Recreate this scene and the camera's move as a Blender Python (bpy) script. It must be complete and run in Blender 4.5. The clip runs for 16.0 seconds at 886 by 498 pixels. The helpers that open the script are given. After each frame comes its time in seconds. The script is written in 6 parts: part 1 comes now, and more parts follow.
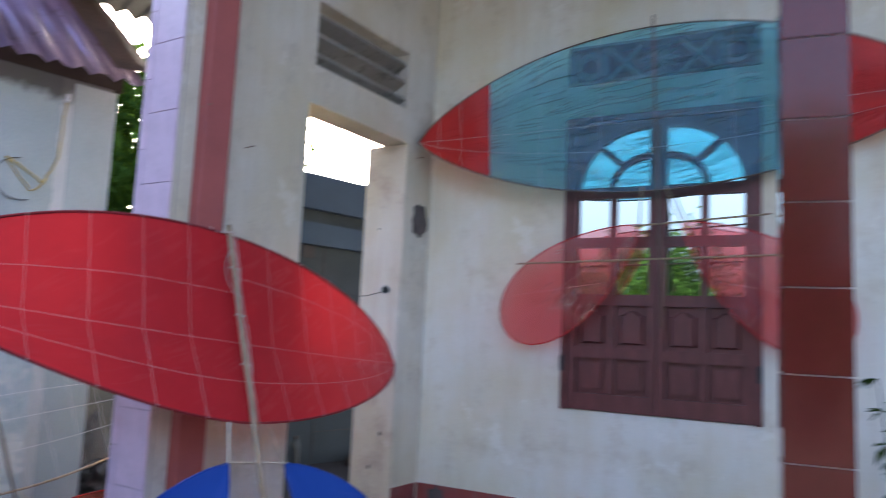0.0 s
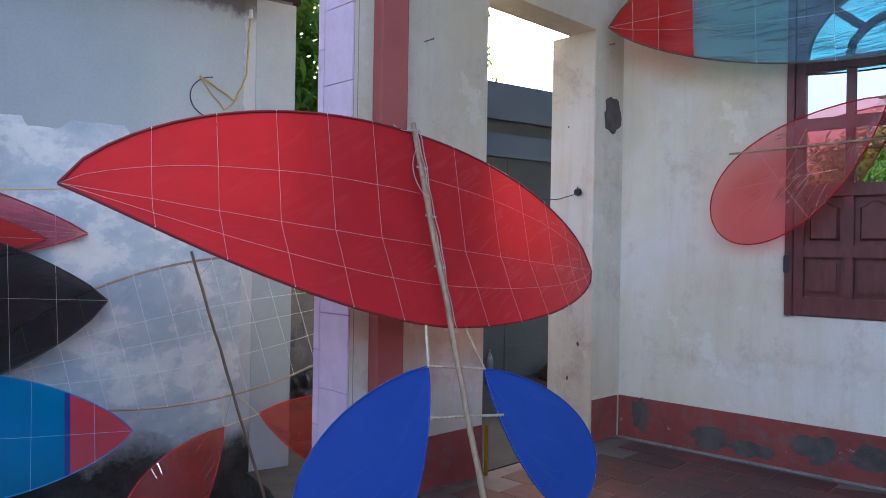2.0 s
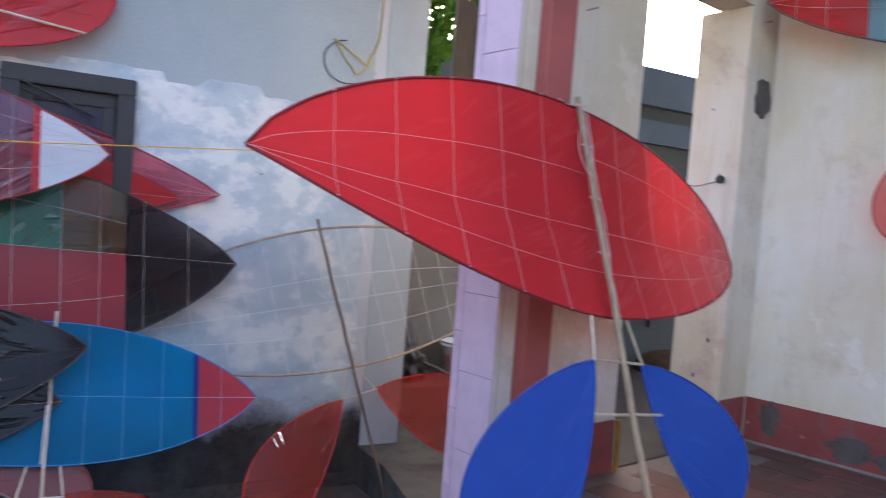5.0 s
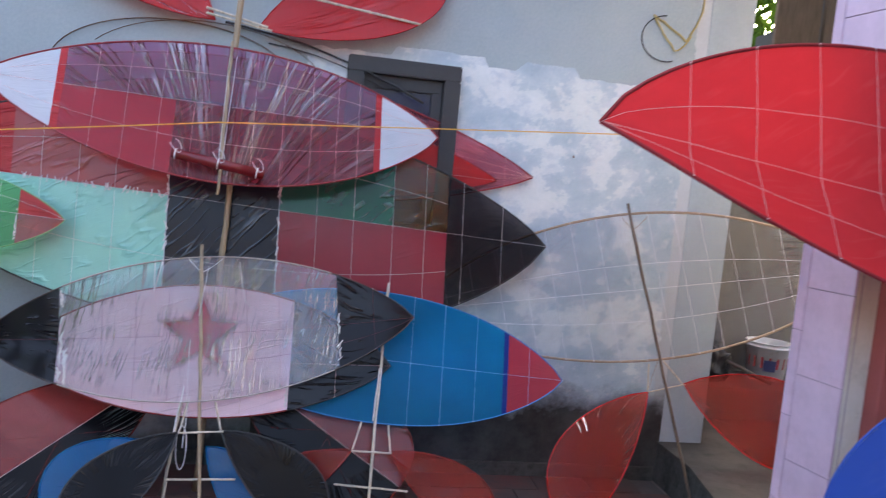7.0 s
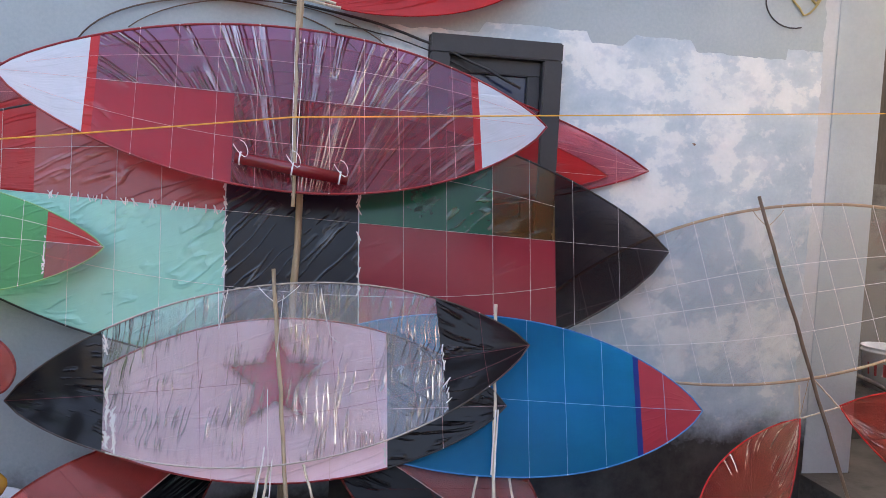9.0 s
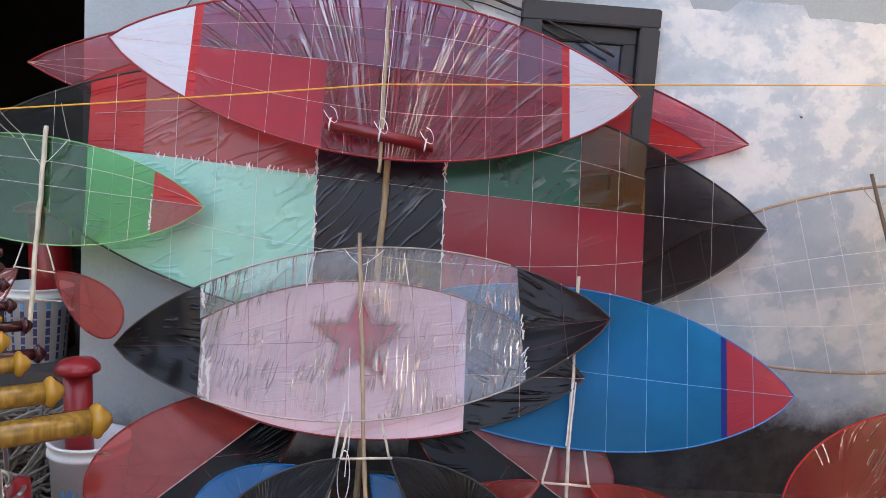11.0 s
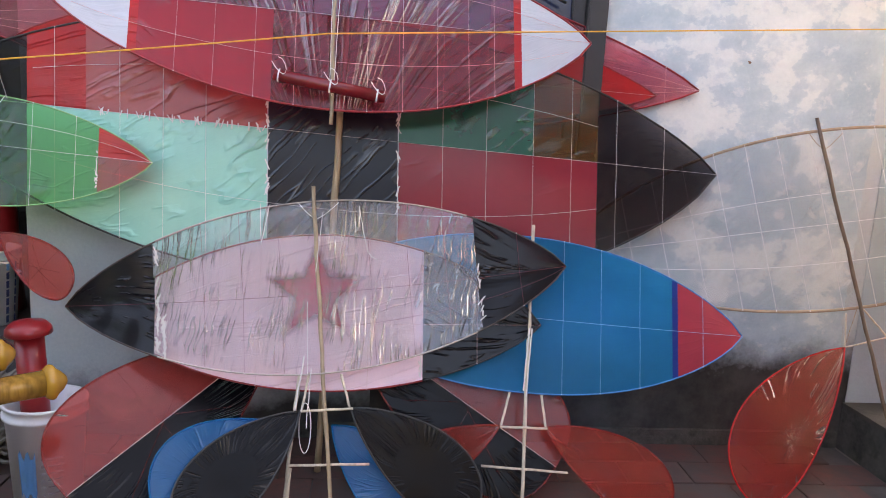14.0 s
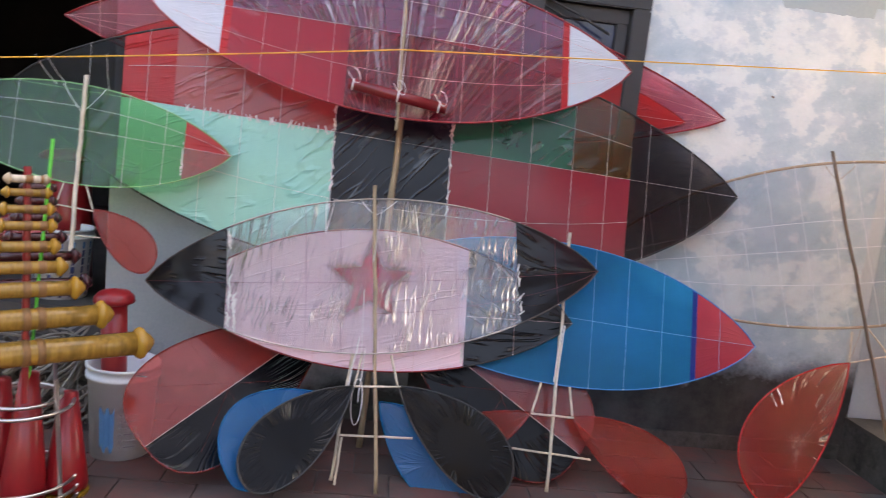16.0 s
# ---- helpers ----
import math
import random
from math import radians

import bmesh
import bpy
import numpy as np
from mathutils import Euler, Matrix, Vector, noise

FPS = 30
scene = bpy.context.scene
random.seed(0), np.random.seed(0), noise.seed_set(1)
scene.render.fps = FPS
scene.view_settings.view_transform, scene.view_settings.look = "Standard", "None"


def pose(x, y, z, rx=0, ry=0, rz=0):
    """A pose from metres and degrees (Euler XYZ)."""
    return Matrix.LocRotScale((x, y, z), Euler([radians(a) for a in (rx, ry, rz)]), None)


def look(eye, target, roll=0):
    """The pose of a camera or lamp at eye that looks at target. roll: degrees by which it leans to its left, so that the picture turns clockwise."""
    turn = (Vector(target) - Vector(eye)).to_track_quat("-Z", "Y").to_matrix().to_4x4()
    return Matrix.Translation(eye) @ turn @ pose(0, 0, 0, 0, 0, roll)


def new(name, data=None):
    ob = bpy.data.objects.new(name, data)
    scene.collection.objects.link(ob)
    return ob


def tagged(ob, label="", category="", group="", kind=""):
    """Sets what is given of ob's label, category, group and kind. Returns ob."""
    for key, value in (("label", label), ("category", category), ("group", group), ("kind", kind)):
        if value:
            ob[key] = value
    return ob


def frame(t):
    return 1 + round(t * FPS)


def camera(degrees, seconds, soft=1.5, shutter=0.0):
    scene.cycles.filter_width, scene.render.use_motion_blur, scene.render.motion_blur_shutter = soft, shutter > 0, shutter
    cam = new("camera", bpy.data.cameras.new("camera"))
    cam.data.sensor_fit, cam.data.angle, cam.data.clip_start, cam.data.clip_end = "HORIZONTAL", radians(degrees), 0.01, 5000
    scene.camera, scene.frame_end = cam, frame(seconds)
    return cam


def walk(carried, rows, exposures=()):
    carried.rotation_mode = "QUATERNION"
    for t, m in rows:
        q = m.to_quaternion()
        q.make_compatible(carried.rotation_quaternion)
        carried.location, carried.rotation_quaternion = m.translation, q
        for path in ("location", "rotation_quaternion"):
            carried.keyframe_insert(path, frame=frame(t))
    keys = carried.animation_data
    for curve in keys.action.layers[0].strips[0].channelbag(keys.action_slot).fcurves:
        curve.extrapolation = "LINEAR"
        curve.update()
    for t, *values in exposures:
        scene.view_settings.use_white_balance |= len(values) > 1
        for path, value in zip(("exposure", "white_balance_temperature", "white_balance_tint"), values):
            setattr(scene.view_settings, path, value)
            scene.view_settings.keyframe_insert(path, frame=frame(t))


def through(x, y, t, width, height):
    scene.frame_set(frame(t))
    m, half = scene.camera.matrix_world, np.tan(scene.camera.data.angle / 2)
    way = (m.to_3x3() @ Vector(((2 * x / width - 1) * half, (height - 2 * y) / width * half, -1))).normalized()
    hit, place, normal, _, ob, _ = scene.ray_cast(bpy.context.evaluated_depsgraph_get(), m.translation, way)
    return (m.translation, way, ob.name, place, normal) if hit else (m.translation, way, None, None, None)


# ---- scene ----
cam = camera(62.1, 16.0, soft=0.8, shutter=0.6)
PATH = [
    (0, (0.277, -0.357, 1.740), (1.744, 0.983, 1.968), 2.7),
    (0.5, (0.427, -0.168, 1.725), (1.696, 1.370, 1.880), 2.6),
    (1, (0.450, -0.097, 1.640), (1.687, 1.470, 1.752), 0.8),
    (1.5, (0.447, -0.077, 1.652), (1.675, 1.501, 1.677), 0.9),
    (2, (0.427, -0.088, 1.630), (1.541, 1.573, 1.635), 1.0),
    (2.5, (0.424, -0.083, 1.626), (1.541, 1.576, 1.610), 1.3),
    (3, (0.428, -0.072, 1.606), (1.593, 1.552, 1.547), 2.3),
    (3.2, (0.431, -0.064, 1.587), (1.599, 1.558, 1.513), 2.5),
    (5.3, (0.118, 0.328, 1.633), (0.987, 2.128, 1.565), 5.5),
    (5.5, (0.095, 0.345, 1.633), (0.814, 2.209, 1.558), 5.5),
    (6, (0.065, 0.359, 1.639), (0.535, 2.3, 1.53), 5.4),
    (6.5, (0.029, 0.382, 1.615), (0.401, 2.343, 1.493), 4.7),
    (7, (-0.034, 0.432, 1.589), (0.284, 2.4, 1.424), 5.5),
    (7.5, (-0.139, 0.599, 1.558), (0.07, 2.578, 1.362), 4.2),
    (8, (-0.257, 0.867, 1.578), (-0.167, 2.857, 1.401), 2.7),
    (8.5, (-0.384, 1.037, 1.578), (-0.178, 3.019, 1.407), 4.1),
    (9, (-0.437, 1.137, 1.516), (-0.102, 3.104, 1.38), 2.8),
    (9.5, (-0.395, 1.119, 1.513), (-0.244, 3.105, 1.338), 3.4),
    (12, (-0.364, 1.113, 1.506), (-0.301, 3.094, 1.242), 4.2),
    (12.5, (-0.362, 1.129, 1.501), (-0.278, 3.105, 1.202), 4.2),
    (13, (-0.359, 1.134, 1.5), (-0.263, 3.106, 1.177), 3.9),
    (13.5, (-0.352, 1.122, 1.501), (-0.22, 3.089, 1.169), 3.8),
    (14, (-0.343, 1.105, 1.502), (-0.165, 3.067, 1.155), 3.2),
    (14.5, (-0.309, 1.057, 1.501), (-0.154, 3.021, 1.154), 4.9),
    (15, (-0.34, 0.973, 1.503), (-0.195, 2.944, 1.196), 4.1),
    (15.5, (-0.428, 0.812, 1.494), (-0.237, 2.78, 1.192), 4.8),
    (16, (-0.532, 0.801, 1.438), (-0.375, 2.774, 1.149), 6.4),
]
walk(cam, [(t, look(eye, target, roll)) for t, eye, target, roll in PATH],
     exposures=[(0, 3.02, 5950, 11), (3.2, 3.19, 6250, 12), (5.5, 3.42, 6550, 14), (9.5, 3.59, 7500, 16), (12, 3.79, 8200, 17), (16, 3.74, 8200, 17)])

# ---- world and light ----
world = bpy.data.worlds.new("sky")
scene.world = world
world.use_nodes = True
wn = world.node_tree.nodes
sky = wn.new("ShaderNodeTexSky")
sky.sky_type, sky.sun_disc = "NISHITA", False
sky.sun_elevation, sky.sun_rotation = radians(25), radians(30)
sky.air_density, sky.dust_density, sky.ozone_density = 0.8, 10.0, 1.0
wn["Background"].inputs[1].default_value = 0.15
world.node_tree.links.new(sky.outputs[0], wn["Background"].inputs[0])
sun = new("sun", bpy.data.lights.new("sun", "SUN"))
sun.data.energy, sun.data.angle, sun.data.color = 0.4, radians(14), (1.0, 0.95, 0.88)
sun.matrix_world = look((math.sin(radians(30)) * math.cos(radians(25)), math.cos(radians(30)) * math.cos(radians(25)), math.sin(radians(25))), (0, 0, 0))


# ---- materials ----
class Nodes:
    def __init__(self, name):
        self.mat = bpy.data.materials.new(name)
        self.mat.use_nodes = True
        self.t = self.mat.node_tree
        self.t.nodes.clear()
        self.out = self.t.nodes.new("ShaderNodeOutputMaterial")

    def add(self, kind, **put):
        n = self.t.nodes.new("ShaderNode" + kind)
        for k, v in put.items():
            if isinstance(v, bpy.types.NodeSocket):
                self.t.links.new(v, n.inputs[k.replace("_", " ")])
            else:
                n.inputs[k.replace("_", " ")].default_value = v
        return n

    def link(self, a, b):
        self.t.links.new(a, b)

    def coords(self, scale=(1, 1, 1), turn=(0, 0, 0), uv=False):
        c = self.add("TexCoord")
        m = self.add("Mapping", Vector=c.outputs["UV" if uv else "Object"])
        m.inputs["Scale"].default_value = scale
        m.inputs["Rotation"].default_value = turn
        return m.outputs[0]

    def noise(self, vec, scale, detail=4.0, rough=0.6):
        return self.add("TexNoise", Vector=vec, Scale=scale, Detail=detail, Roughness=rough).outputs[0]

    def ramp(self, fac, stops):
        n = self.add("ValToRGB", Fac=fac)
        e = n.color_ramp.elements
        while len(e) < len(stops):
            e.new(0.5)
        for k, (p, c) in zip(e, stops):
            k.position, k.color = p, (*c, 1) if len(c) == 3 else c
        return n.outputs[0]

    def mix(self, fac, a, b, how="MIX"):
        n = self.add("MixRGB")
        n.blend_type = how
        for k, v in (("Fac", fac), ("Color1", a), ("Color2", b)):
            if isinstance(v, bpy.types.NodeSocket):
                self.link(v, n.inputs[k])
            else:
                n.inputs[k].default_value = v if k == "Fac" else (*v, 1)
        return n.outputs[0]

    def math(self, op, a, b=0.0, clamp=False):
        n = self.add("Math")
        n.operation, n.use_clamp = op, clamp
        for k, v in enumerate((a, b)):
            if isinstance(v, bpy.types.NodeSocket):
                self.link(v, n.inputs[k])
            else:
                n.inputs[k].default_value = v
        return n.outputs[0]

    def xyz(self, vec):
        return self.add("SeparateXYZ", Vector=vec).outputs

    def bump(self, height, strength, distance):
        return self.add("Bump", Height=height, Strength=strength, Distance=distance).outputs[0]

    def surface(self, colour, rough, normal=None, metallic=0.0, specular=0.5):
        p = self.add("BsdfPrincipled", Roughness=rough, Metallic=metallic)
        p.inputs["Specular IOR Level"].default_value = specular
        if isinstance(colour, bpy.types.NodeSocket):
            self.link(colour, p.inputs["Base Color"])
        else:
            p.inputs["Base Color"].default_value = (*colour, 1)
        if normal:
            self.link(normal, p.inputs["Normal"])
        self.link(p.outputs[0], self.out.inputs[0])
        return p


def dim(c, k):
    return tuple(min(1.0, v * k) for v in c)


def worn(name, colour, rough=0.7, vary=0.2, scale=2.0, fine=40.0, bump=0.3, depth=0.004, metallic=0.0, dirt=None, amount=0.4):
    """A plain surface with broad and fine variation, and dirt in blotches."""
    n = Nodes(name)
    v = n.coords()
    broad, small = n.noise(v, scale), n.noise(v, fine, 5.0)
    c = n.ramp(broad, [(0.3, dim(colour, 1 - vary)), (0.7, dim(colour, 1 + vary))])
    c = n.mix(0.25, c, n.ramp(small, [(0.3, dim(colour, 1 - vary)), (0.7, dim(colour, 1 + vary))]))
    if dirt:
        spots = n.ramp(n.noise(v, scale * 2.3, 8.0, 0.7), [(0.62 - 0.2 * amount, (0, 0, 0)), (0.75, (1, 1, 1))])
        c = n.mix(n.math("MULTIPLY", spots, 0.9), c, dirt)
    n.surface(c, rough, n.bump(small, bump, depth), metallic, 0.5 if rough < 0.75 else 0.15)
    return n.mat


def flaked(name, colour):
    """Old skirting paint: greyed blotches, scuffed runs, and small pale flakes where the plaster shows."""
    n = Nodes(name)
    v = n.coords()
    c = n.ramp(n.noise(v, 4.0, 5.0), [(0.3, dim(colour, 0.75)), (0.7, dim(colour, 1.2))])
    c = n.mix(n.ramp(n.noise(v, 9.0, 8.0, 0.72), [(0.50, (0, 0, 0)), (0.68, (0.8, 0.8, 0.8))]), c, (0.19, 0.12, 0.11))
    c = n.mix(n.ramp(n.noise(v, 3.0, 8.0, 0.75), [(0.56, (0, 0, 0)), (0.66, (0.75, 0.75, 0.75))]), c, (0.10, 0.09, 0.088))
    chips = n.noise(v, 16.0, 3.0, 0.6)
    c = n.mix(n.ramp(chips, [(0.685, (0, 0, 0)), (0.72, (0.85, 0.85, 0.85))]), c, (0.42, 0.33, 0.29))
    n.surface(c, 0.75, n.bump(n.math("SUBTRACT", n.noise(v, 50.0, 5.0), chips), 0.5, 0.006))
    return n.mat


def film(name, colour, cover=0.6, gloss=0.12, wrinkle=0.5, turn=0.6, see=None, ior=1.45, through=0.22, dense=1.0, some=0.5, fine=0.08, wave=0.9, shade=0.35, fan=None, rim=None, long=1.7, sharp=0.05, crease=1.0, sway=0.07):
    """Thin kite film: part see-through in its tint, part scattering, glossy, with sharp pulled folds and fine crinkles.
    turn: the folds' slope; fan: the point on the sail from which they spread; rim: they begin this far out from it;
    sway: how far they wander;     crease: strength of the highlight painted along the folds as extra shine."""
    n = Nodes(name)
    flat = n.coords(uv=True)
    u, w, _ = n.xyz(flat)
    chance = n.math("MULTIPLY", n.add("ObjectInfo").outputs["Random"], 17.0)
    if fan:
        du, dw = n.math("SUBTRACT", u, fan[0]), n.math("SUBTRACT", w, fan[1])
        out = n.math("SQRT", n.math("ADD", n.math("MULTIPLY", du, du), n.math("MULTIPLY", dw, dw)))
        way = n.math("MULTIPLY", n.math("ARCTAN2", dw, du), fan[2])
    else:
        c, d = math.cos(turn), math.sin(turn)
        out = n.math("ADD", n.math("MULTIPLY", u, c), n.math("MULTIPLY", w, d))
        way = n.math("SUBTRACT", n.math("MULTIPLY", w, c), n.math("MULTIPLY", u, d))
    bend = n.math("MULTIPLY", n.math("SUBTRACT", n.noise(flat, 3.5, 2.0), 0.5), sway)
    way = n.math("ADD", way, bend)

    def folds(along, across, width, detail):
        p = n.add("CombineXYZ")
        n.link(n.math("MULTIPLY", out, along), p.inputs[0])
        n.link(n.math("MULTIPLY", way, across * dense), p.inputs[1])
        n.link(chance, p.inputs[2])
        t = n.add("TexNoise", Vector=p.outputs[0], Scale=1.0, Detail=detail, Roughness=0.5).outputs[0]
        off = n.math("ABSOLUTE", n.math("SUBTRACT", t, 0.52))
        return n.ramp(off, [(0.0, (1, 1, 1)), (width, (0, 0, 0))])

    gate = n.ramp(n.noise(flat, 4.2, 3.0), [(some - 0.05, (0, 0, 0)), (some + 0.07, (1, 1, 1))])
    if rim:
        gate = n.math("MULTIPLY", gate, n.ramp(out, [(rim, (0, 0, 0)), (rim + 0.06, (1, 1, 1))]))
    big = n.math("MULTIPLY", folds(long, 15.0, sharp, 1.5), gate)
    small = folds(long * 2.6, 44.0, 0.09, 2.0)
    broad = n.noise(flat, 4.0, 1.5)
    height = n.math("ADD", n.math("ADD", big, n.math("MULTIPLY", small, fine)), n.math("MULTIPLY", broad, wave))
    nor = n.bump(height, wrinkle, 0.012)
    tone = n.mix(n.noise(flat, 5.0, 4.0), dim(colour, 0.85), dim(colour, 1.12))
    dif = n.add("BsdfDiffuse", Color=tone, Normal=nor)
    tra = n.add("BsdfTranslucent", Color=tone)
    body = n.add("MixShader", Fac=through)
    n.link(dif.outputs[0], body.inputs[1])
    n.link(tra.outputs[0], body.inputs[2])
    tint = see or tuple(min(1, 0.25 + 0.9 * k ** 0.5) for k in colour)
    fold = n.math("MULTIPLY", big, min(1.0, wrinkle))
    clear = n.add("BsdfTransparent", Color=n.mix(fold, tint, tuple(k ** 3 * shade for k in tint)))
    sheet = n.add("MixShader", Fac=cover)
    n.link(clear.outputs[0], sheet.inputs[1])
    n.link(body.outputs[0], sheet.inputs[2])
    shine = n.add("BsdfGlossy", Roughness=gloss, Normal=nor)
    fr = n.add("Fresnel", IOR=ior, Normal=nor)
    # fold mask raises the shine, painting bright streaks on the creases
    top = n.add("MixShader", Fac=n.math("MULTIPLY", fr.outputs[0], n.math("ADD", n.math("MULTIPLY", big, crease), 1.0), True))
    n.link(sheet.outputs[0], top.inputs[1])
    n.link(shine.outputs[0], top.inputs[2])
    n.link(top.outputs[0], n.out.inputs[0])
    return n.mat


def plaster(name):
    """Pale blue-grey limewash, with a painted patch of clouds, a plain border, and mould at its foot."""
    n = Nodes(name)
    v = n.coords()
    x, y, z = n.xyz(v)
    rag = n.math("MULTIPLY", n.math("SUBTRACT", n.noise(v, 14.0, 3.0), 0.5), 0.10)
    base = n.ramp(n.noise(v, 1.3), [(0.3, (0.285, 0.345, 0.368)), (0.7, (0.362, 0.422, 0.44))])
    cl = n.noise(n.coords((1.1, 1, 1.5), (0, 0.5, 0)), 2.6, 9.0, 0.6)
    blue = n.ramp(cl, [(0.34, (0.35, 0.44, 0.51)), (0.46, (0.43, 0.52, 0.57)), (0.505, (0.49, 0.565, 0.605)), (0.525, (0.63, 0.67, 0.67)), (0.62, (0.70, 0.725, 0.72))])
    dabs = n.noise(n.coords((1.0, 1, 1.3), (0, -0.4, 0)), 7.5, 5.0, 0.6)
    blue = n.mix(n.ramp(dabs, [(0.52, (0, 0, 0)), (0.62, (0.5, 0.5, 0.5))]), blue, (0.40, 0.48, 0.55))
    blue = n.mix(n.ramp(n.noise(n.coords((1.1, 1, 1.2), (0, 0.7, 0)), 10.0, 6.0, 0.65), [(0.56, (0, 0, 0)), (0.64, (0.6, 0.6, 0.6))]), blue, (0.66, 0.675, 0.67))
    step = n.math("MULTIPLY", n.ramp(n.noise(n.coords((3.2, 1, 0.2)), 1.0, 0.0), [(0.49, (0, 0, 0)), (0.51, (1, 1, 1))]), 0.05)
    low = n.math("LESS_THAN", n.math("SUBTRACT", n.math("ADD", z, n.math("MULTIPLY", rag, 0.3)), step), 2.26)
    low = n.math("MULTIPLY", low, n.math("GREATER_THAN", n.math("ADD", x, rag), -0.2))
    c = n.mix(low, base, blue)
    side = n.math("GREATER_THAN", n.math("ADD", x, n.math("MULTIPLY", rag, 0.5)), 1.93)
    c = n.mix(side, c, n.ramp(n.noise(v, 2.0), [(0.3, (0.42, 0.46, 0.48)), (0.7, (0.52, 0.56, 0.58))]))
    fine = n.noise(v, 60.0, 6.0)
    c = n.mix(0.07, c, n.ramp(fine, [(0.3, (0.2, 0.23, 0.25)), (0.7, (0.8, 0.82, 0.83))]))
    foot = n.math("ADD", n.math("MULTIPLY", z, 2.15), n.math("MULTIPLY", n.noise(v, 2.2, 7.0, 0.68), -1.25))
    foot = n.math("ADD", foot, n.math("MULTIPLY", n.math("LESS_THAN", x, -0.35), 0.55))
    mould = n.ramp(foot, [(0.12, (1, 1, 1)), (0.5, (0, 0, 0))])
    # blotchy darkening towards the top of the wall
    top_dark = n.math("SUBTRACT", n.math("MULTIPLY", z, 3.0), n.math("MULTIPLY", n.noise(n.coords((1, 1, 0.6)), 3.5, 8.0, 0.7), -1.2))
    c = n.mix(n.ramp(n.math("SUBTRACT", top_dark, 9.0), [(0.78, (0, 0, 0)), (1.0, (0.8, 0.8, 0.8))]), c, (0.03, 0.027, 0.025))
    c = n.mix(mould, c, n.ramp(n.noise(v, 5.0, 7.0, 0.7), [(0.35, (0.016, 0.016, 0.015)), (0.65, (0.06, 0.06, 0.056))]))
    n.surface(c, 0.85, n.bump(n.math("ADD", n.math("MULTIPLY", fine, 0.3), n.noise(v, 4.0, 7.0)), 0.35, 0.008))
    return n.mat


def soft_paint(name, colour):
    """Thin paint on film, fading out at its edge (the second texture coordinate runs from the edge inwards)."""
    n = Nodes(name)
    flat = n.coords(uv=True)
    near = n.math("ADD", n.xyz(flat)[1], n.math("MULTIPLY", n.math("SUBTRACT", n.noise(n.coords(), 60.0, 3.0), 0.5), 0.16))
    full = n.ramp(near, [(0.02, (0, 0, 0)), (0.42, (1, 1, 1))])
    tone = n.mix(n.noise(n.coords(), 25.0, 5.0), dim(colour, 0.8), dim(colour, 1.25))
    d = n.add("BsdfDiffuse", Color=tone)
    t = n.add("BsdfTransparent", Color=(1, 1, 1, 1))
    m = n.add("MixShader", Fac=n.math("MULTIPLY", full, 0.97))
    n.link(t.outputs[0], m.inputs[1])
    n.link(d.outputs[0], m.inputs[2])
    n.link(m.outputs[0], n.out.inputs[0])
    return n.mat


def limewash(name, colour, stain):
    """Old whitewash: cool and warm blotches, water runs, grime spots and scuffs."""
    n = Nodes(name)
    v = n.coords()
    warm = (colour[0] * 0.88, colour[1] * 0.82, colour[2] * 0.66)
    c = n.mix(n.ramp(n.noise(v, 0.9, 5.0, 0.6), [(0.40, (0, 0, 0)), (0.62, (1, 1, 1))]), colour, warm)
    runs = n.noise(n.coords((6.0, 6.0, 0.55)), 1.6, 7.0, 0.72)
    c = n.mix(n.ramp(runs, [(0.48, (0, 0, 0)), (0.68, (0.34, 0.34, 0.34))]), c, dim(stain, 1.15))
    c = n.mix(n.ramp(n.noise(v, 2.6, 9.0, 0.75), [(0.53, (0, 0, 0)), (0.68, (0.7, 0.7, 0.7))]), c, stain)
    c = n.mix(n.ramp(n.noise(v, 13.0, 7.0, 0.8), [(0.64, (0, 0, 0)), (0.70, (0.7, 0.7, 0.7))]), c, dim(stain, 0.55))
    c = n.mix(n.ramp(n.noise(n.coords((1, 1, 1), (0.4, 0.2, 0.9)), 4.5, 8.0, 0.7), [(0.60, (0, 0, 0)), (0.64, (0.45, 0.45, 0.45))]), c, dim(colour, 1.12))
    fine = n.noise(v, 70.0, 6.0)
    c = n.mix(0.10, c, n.ramp(fine, [(0.3, dim(colour, 0.5)), (0.7, dim(colour, 1.1))]))
    n.surface(c, 0.85, n.bump(n.math("ADD", n.math("MULTIPLY", fine, 0.4), n.noise(v, 5.0, 6.0)), 0.5, 0.008))
    return n.mat


def wood(name, colour, rough=0.5, along=(1, 1, 12)):
    n = Nodes(name)
    g = n.noise(n.coords(along), 6.0, 6.0, 0.65)
    c = n.ramp(g, [(0.3, dim(colour, 0.7)), (0.7, dim(colour, 1.25))])
    n.surface(c, rough, n.bump(g, 0.25, 0.002))
    return n.mat


def bamboo(name, colour, rough=0.45):
    n = Nodes(name)
    g = n.noise(n.coords((30, 30, 2)), 2.0, 4.0)
    c = n.ramp(g, [(0.3, dim(colour, 0.65)), (0.7, dim(colour, 1.2))])
    c = n.mix(n.ramp(n.noise(n.coords(), 9.0, 2.0), [(0.6, (0, 0, 0)), (0.75, (0.6, 0.6, 0.6))]), c, dim(colour, 0.45))
    n.surface(c, rough, n.bump(g, 0.2, 0.001))
    return n.mat


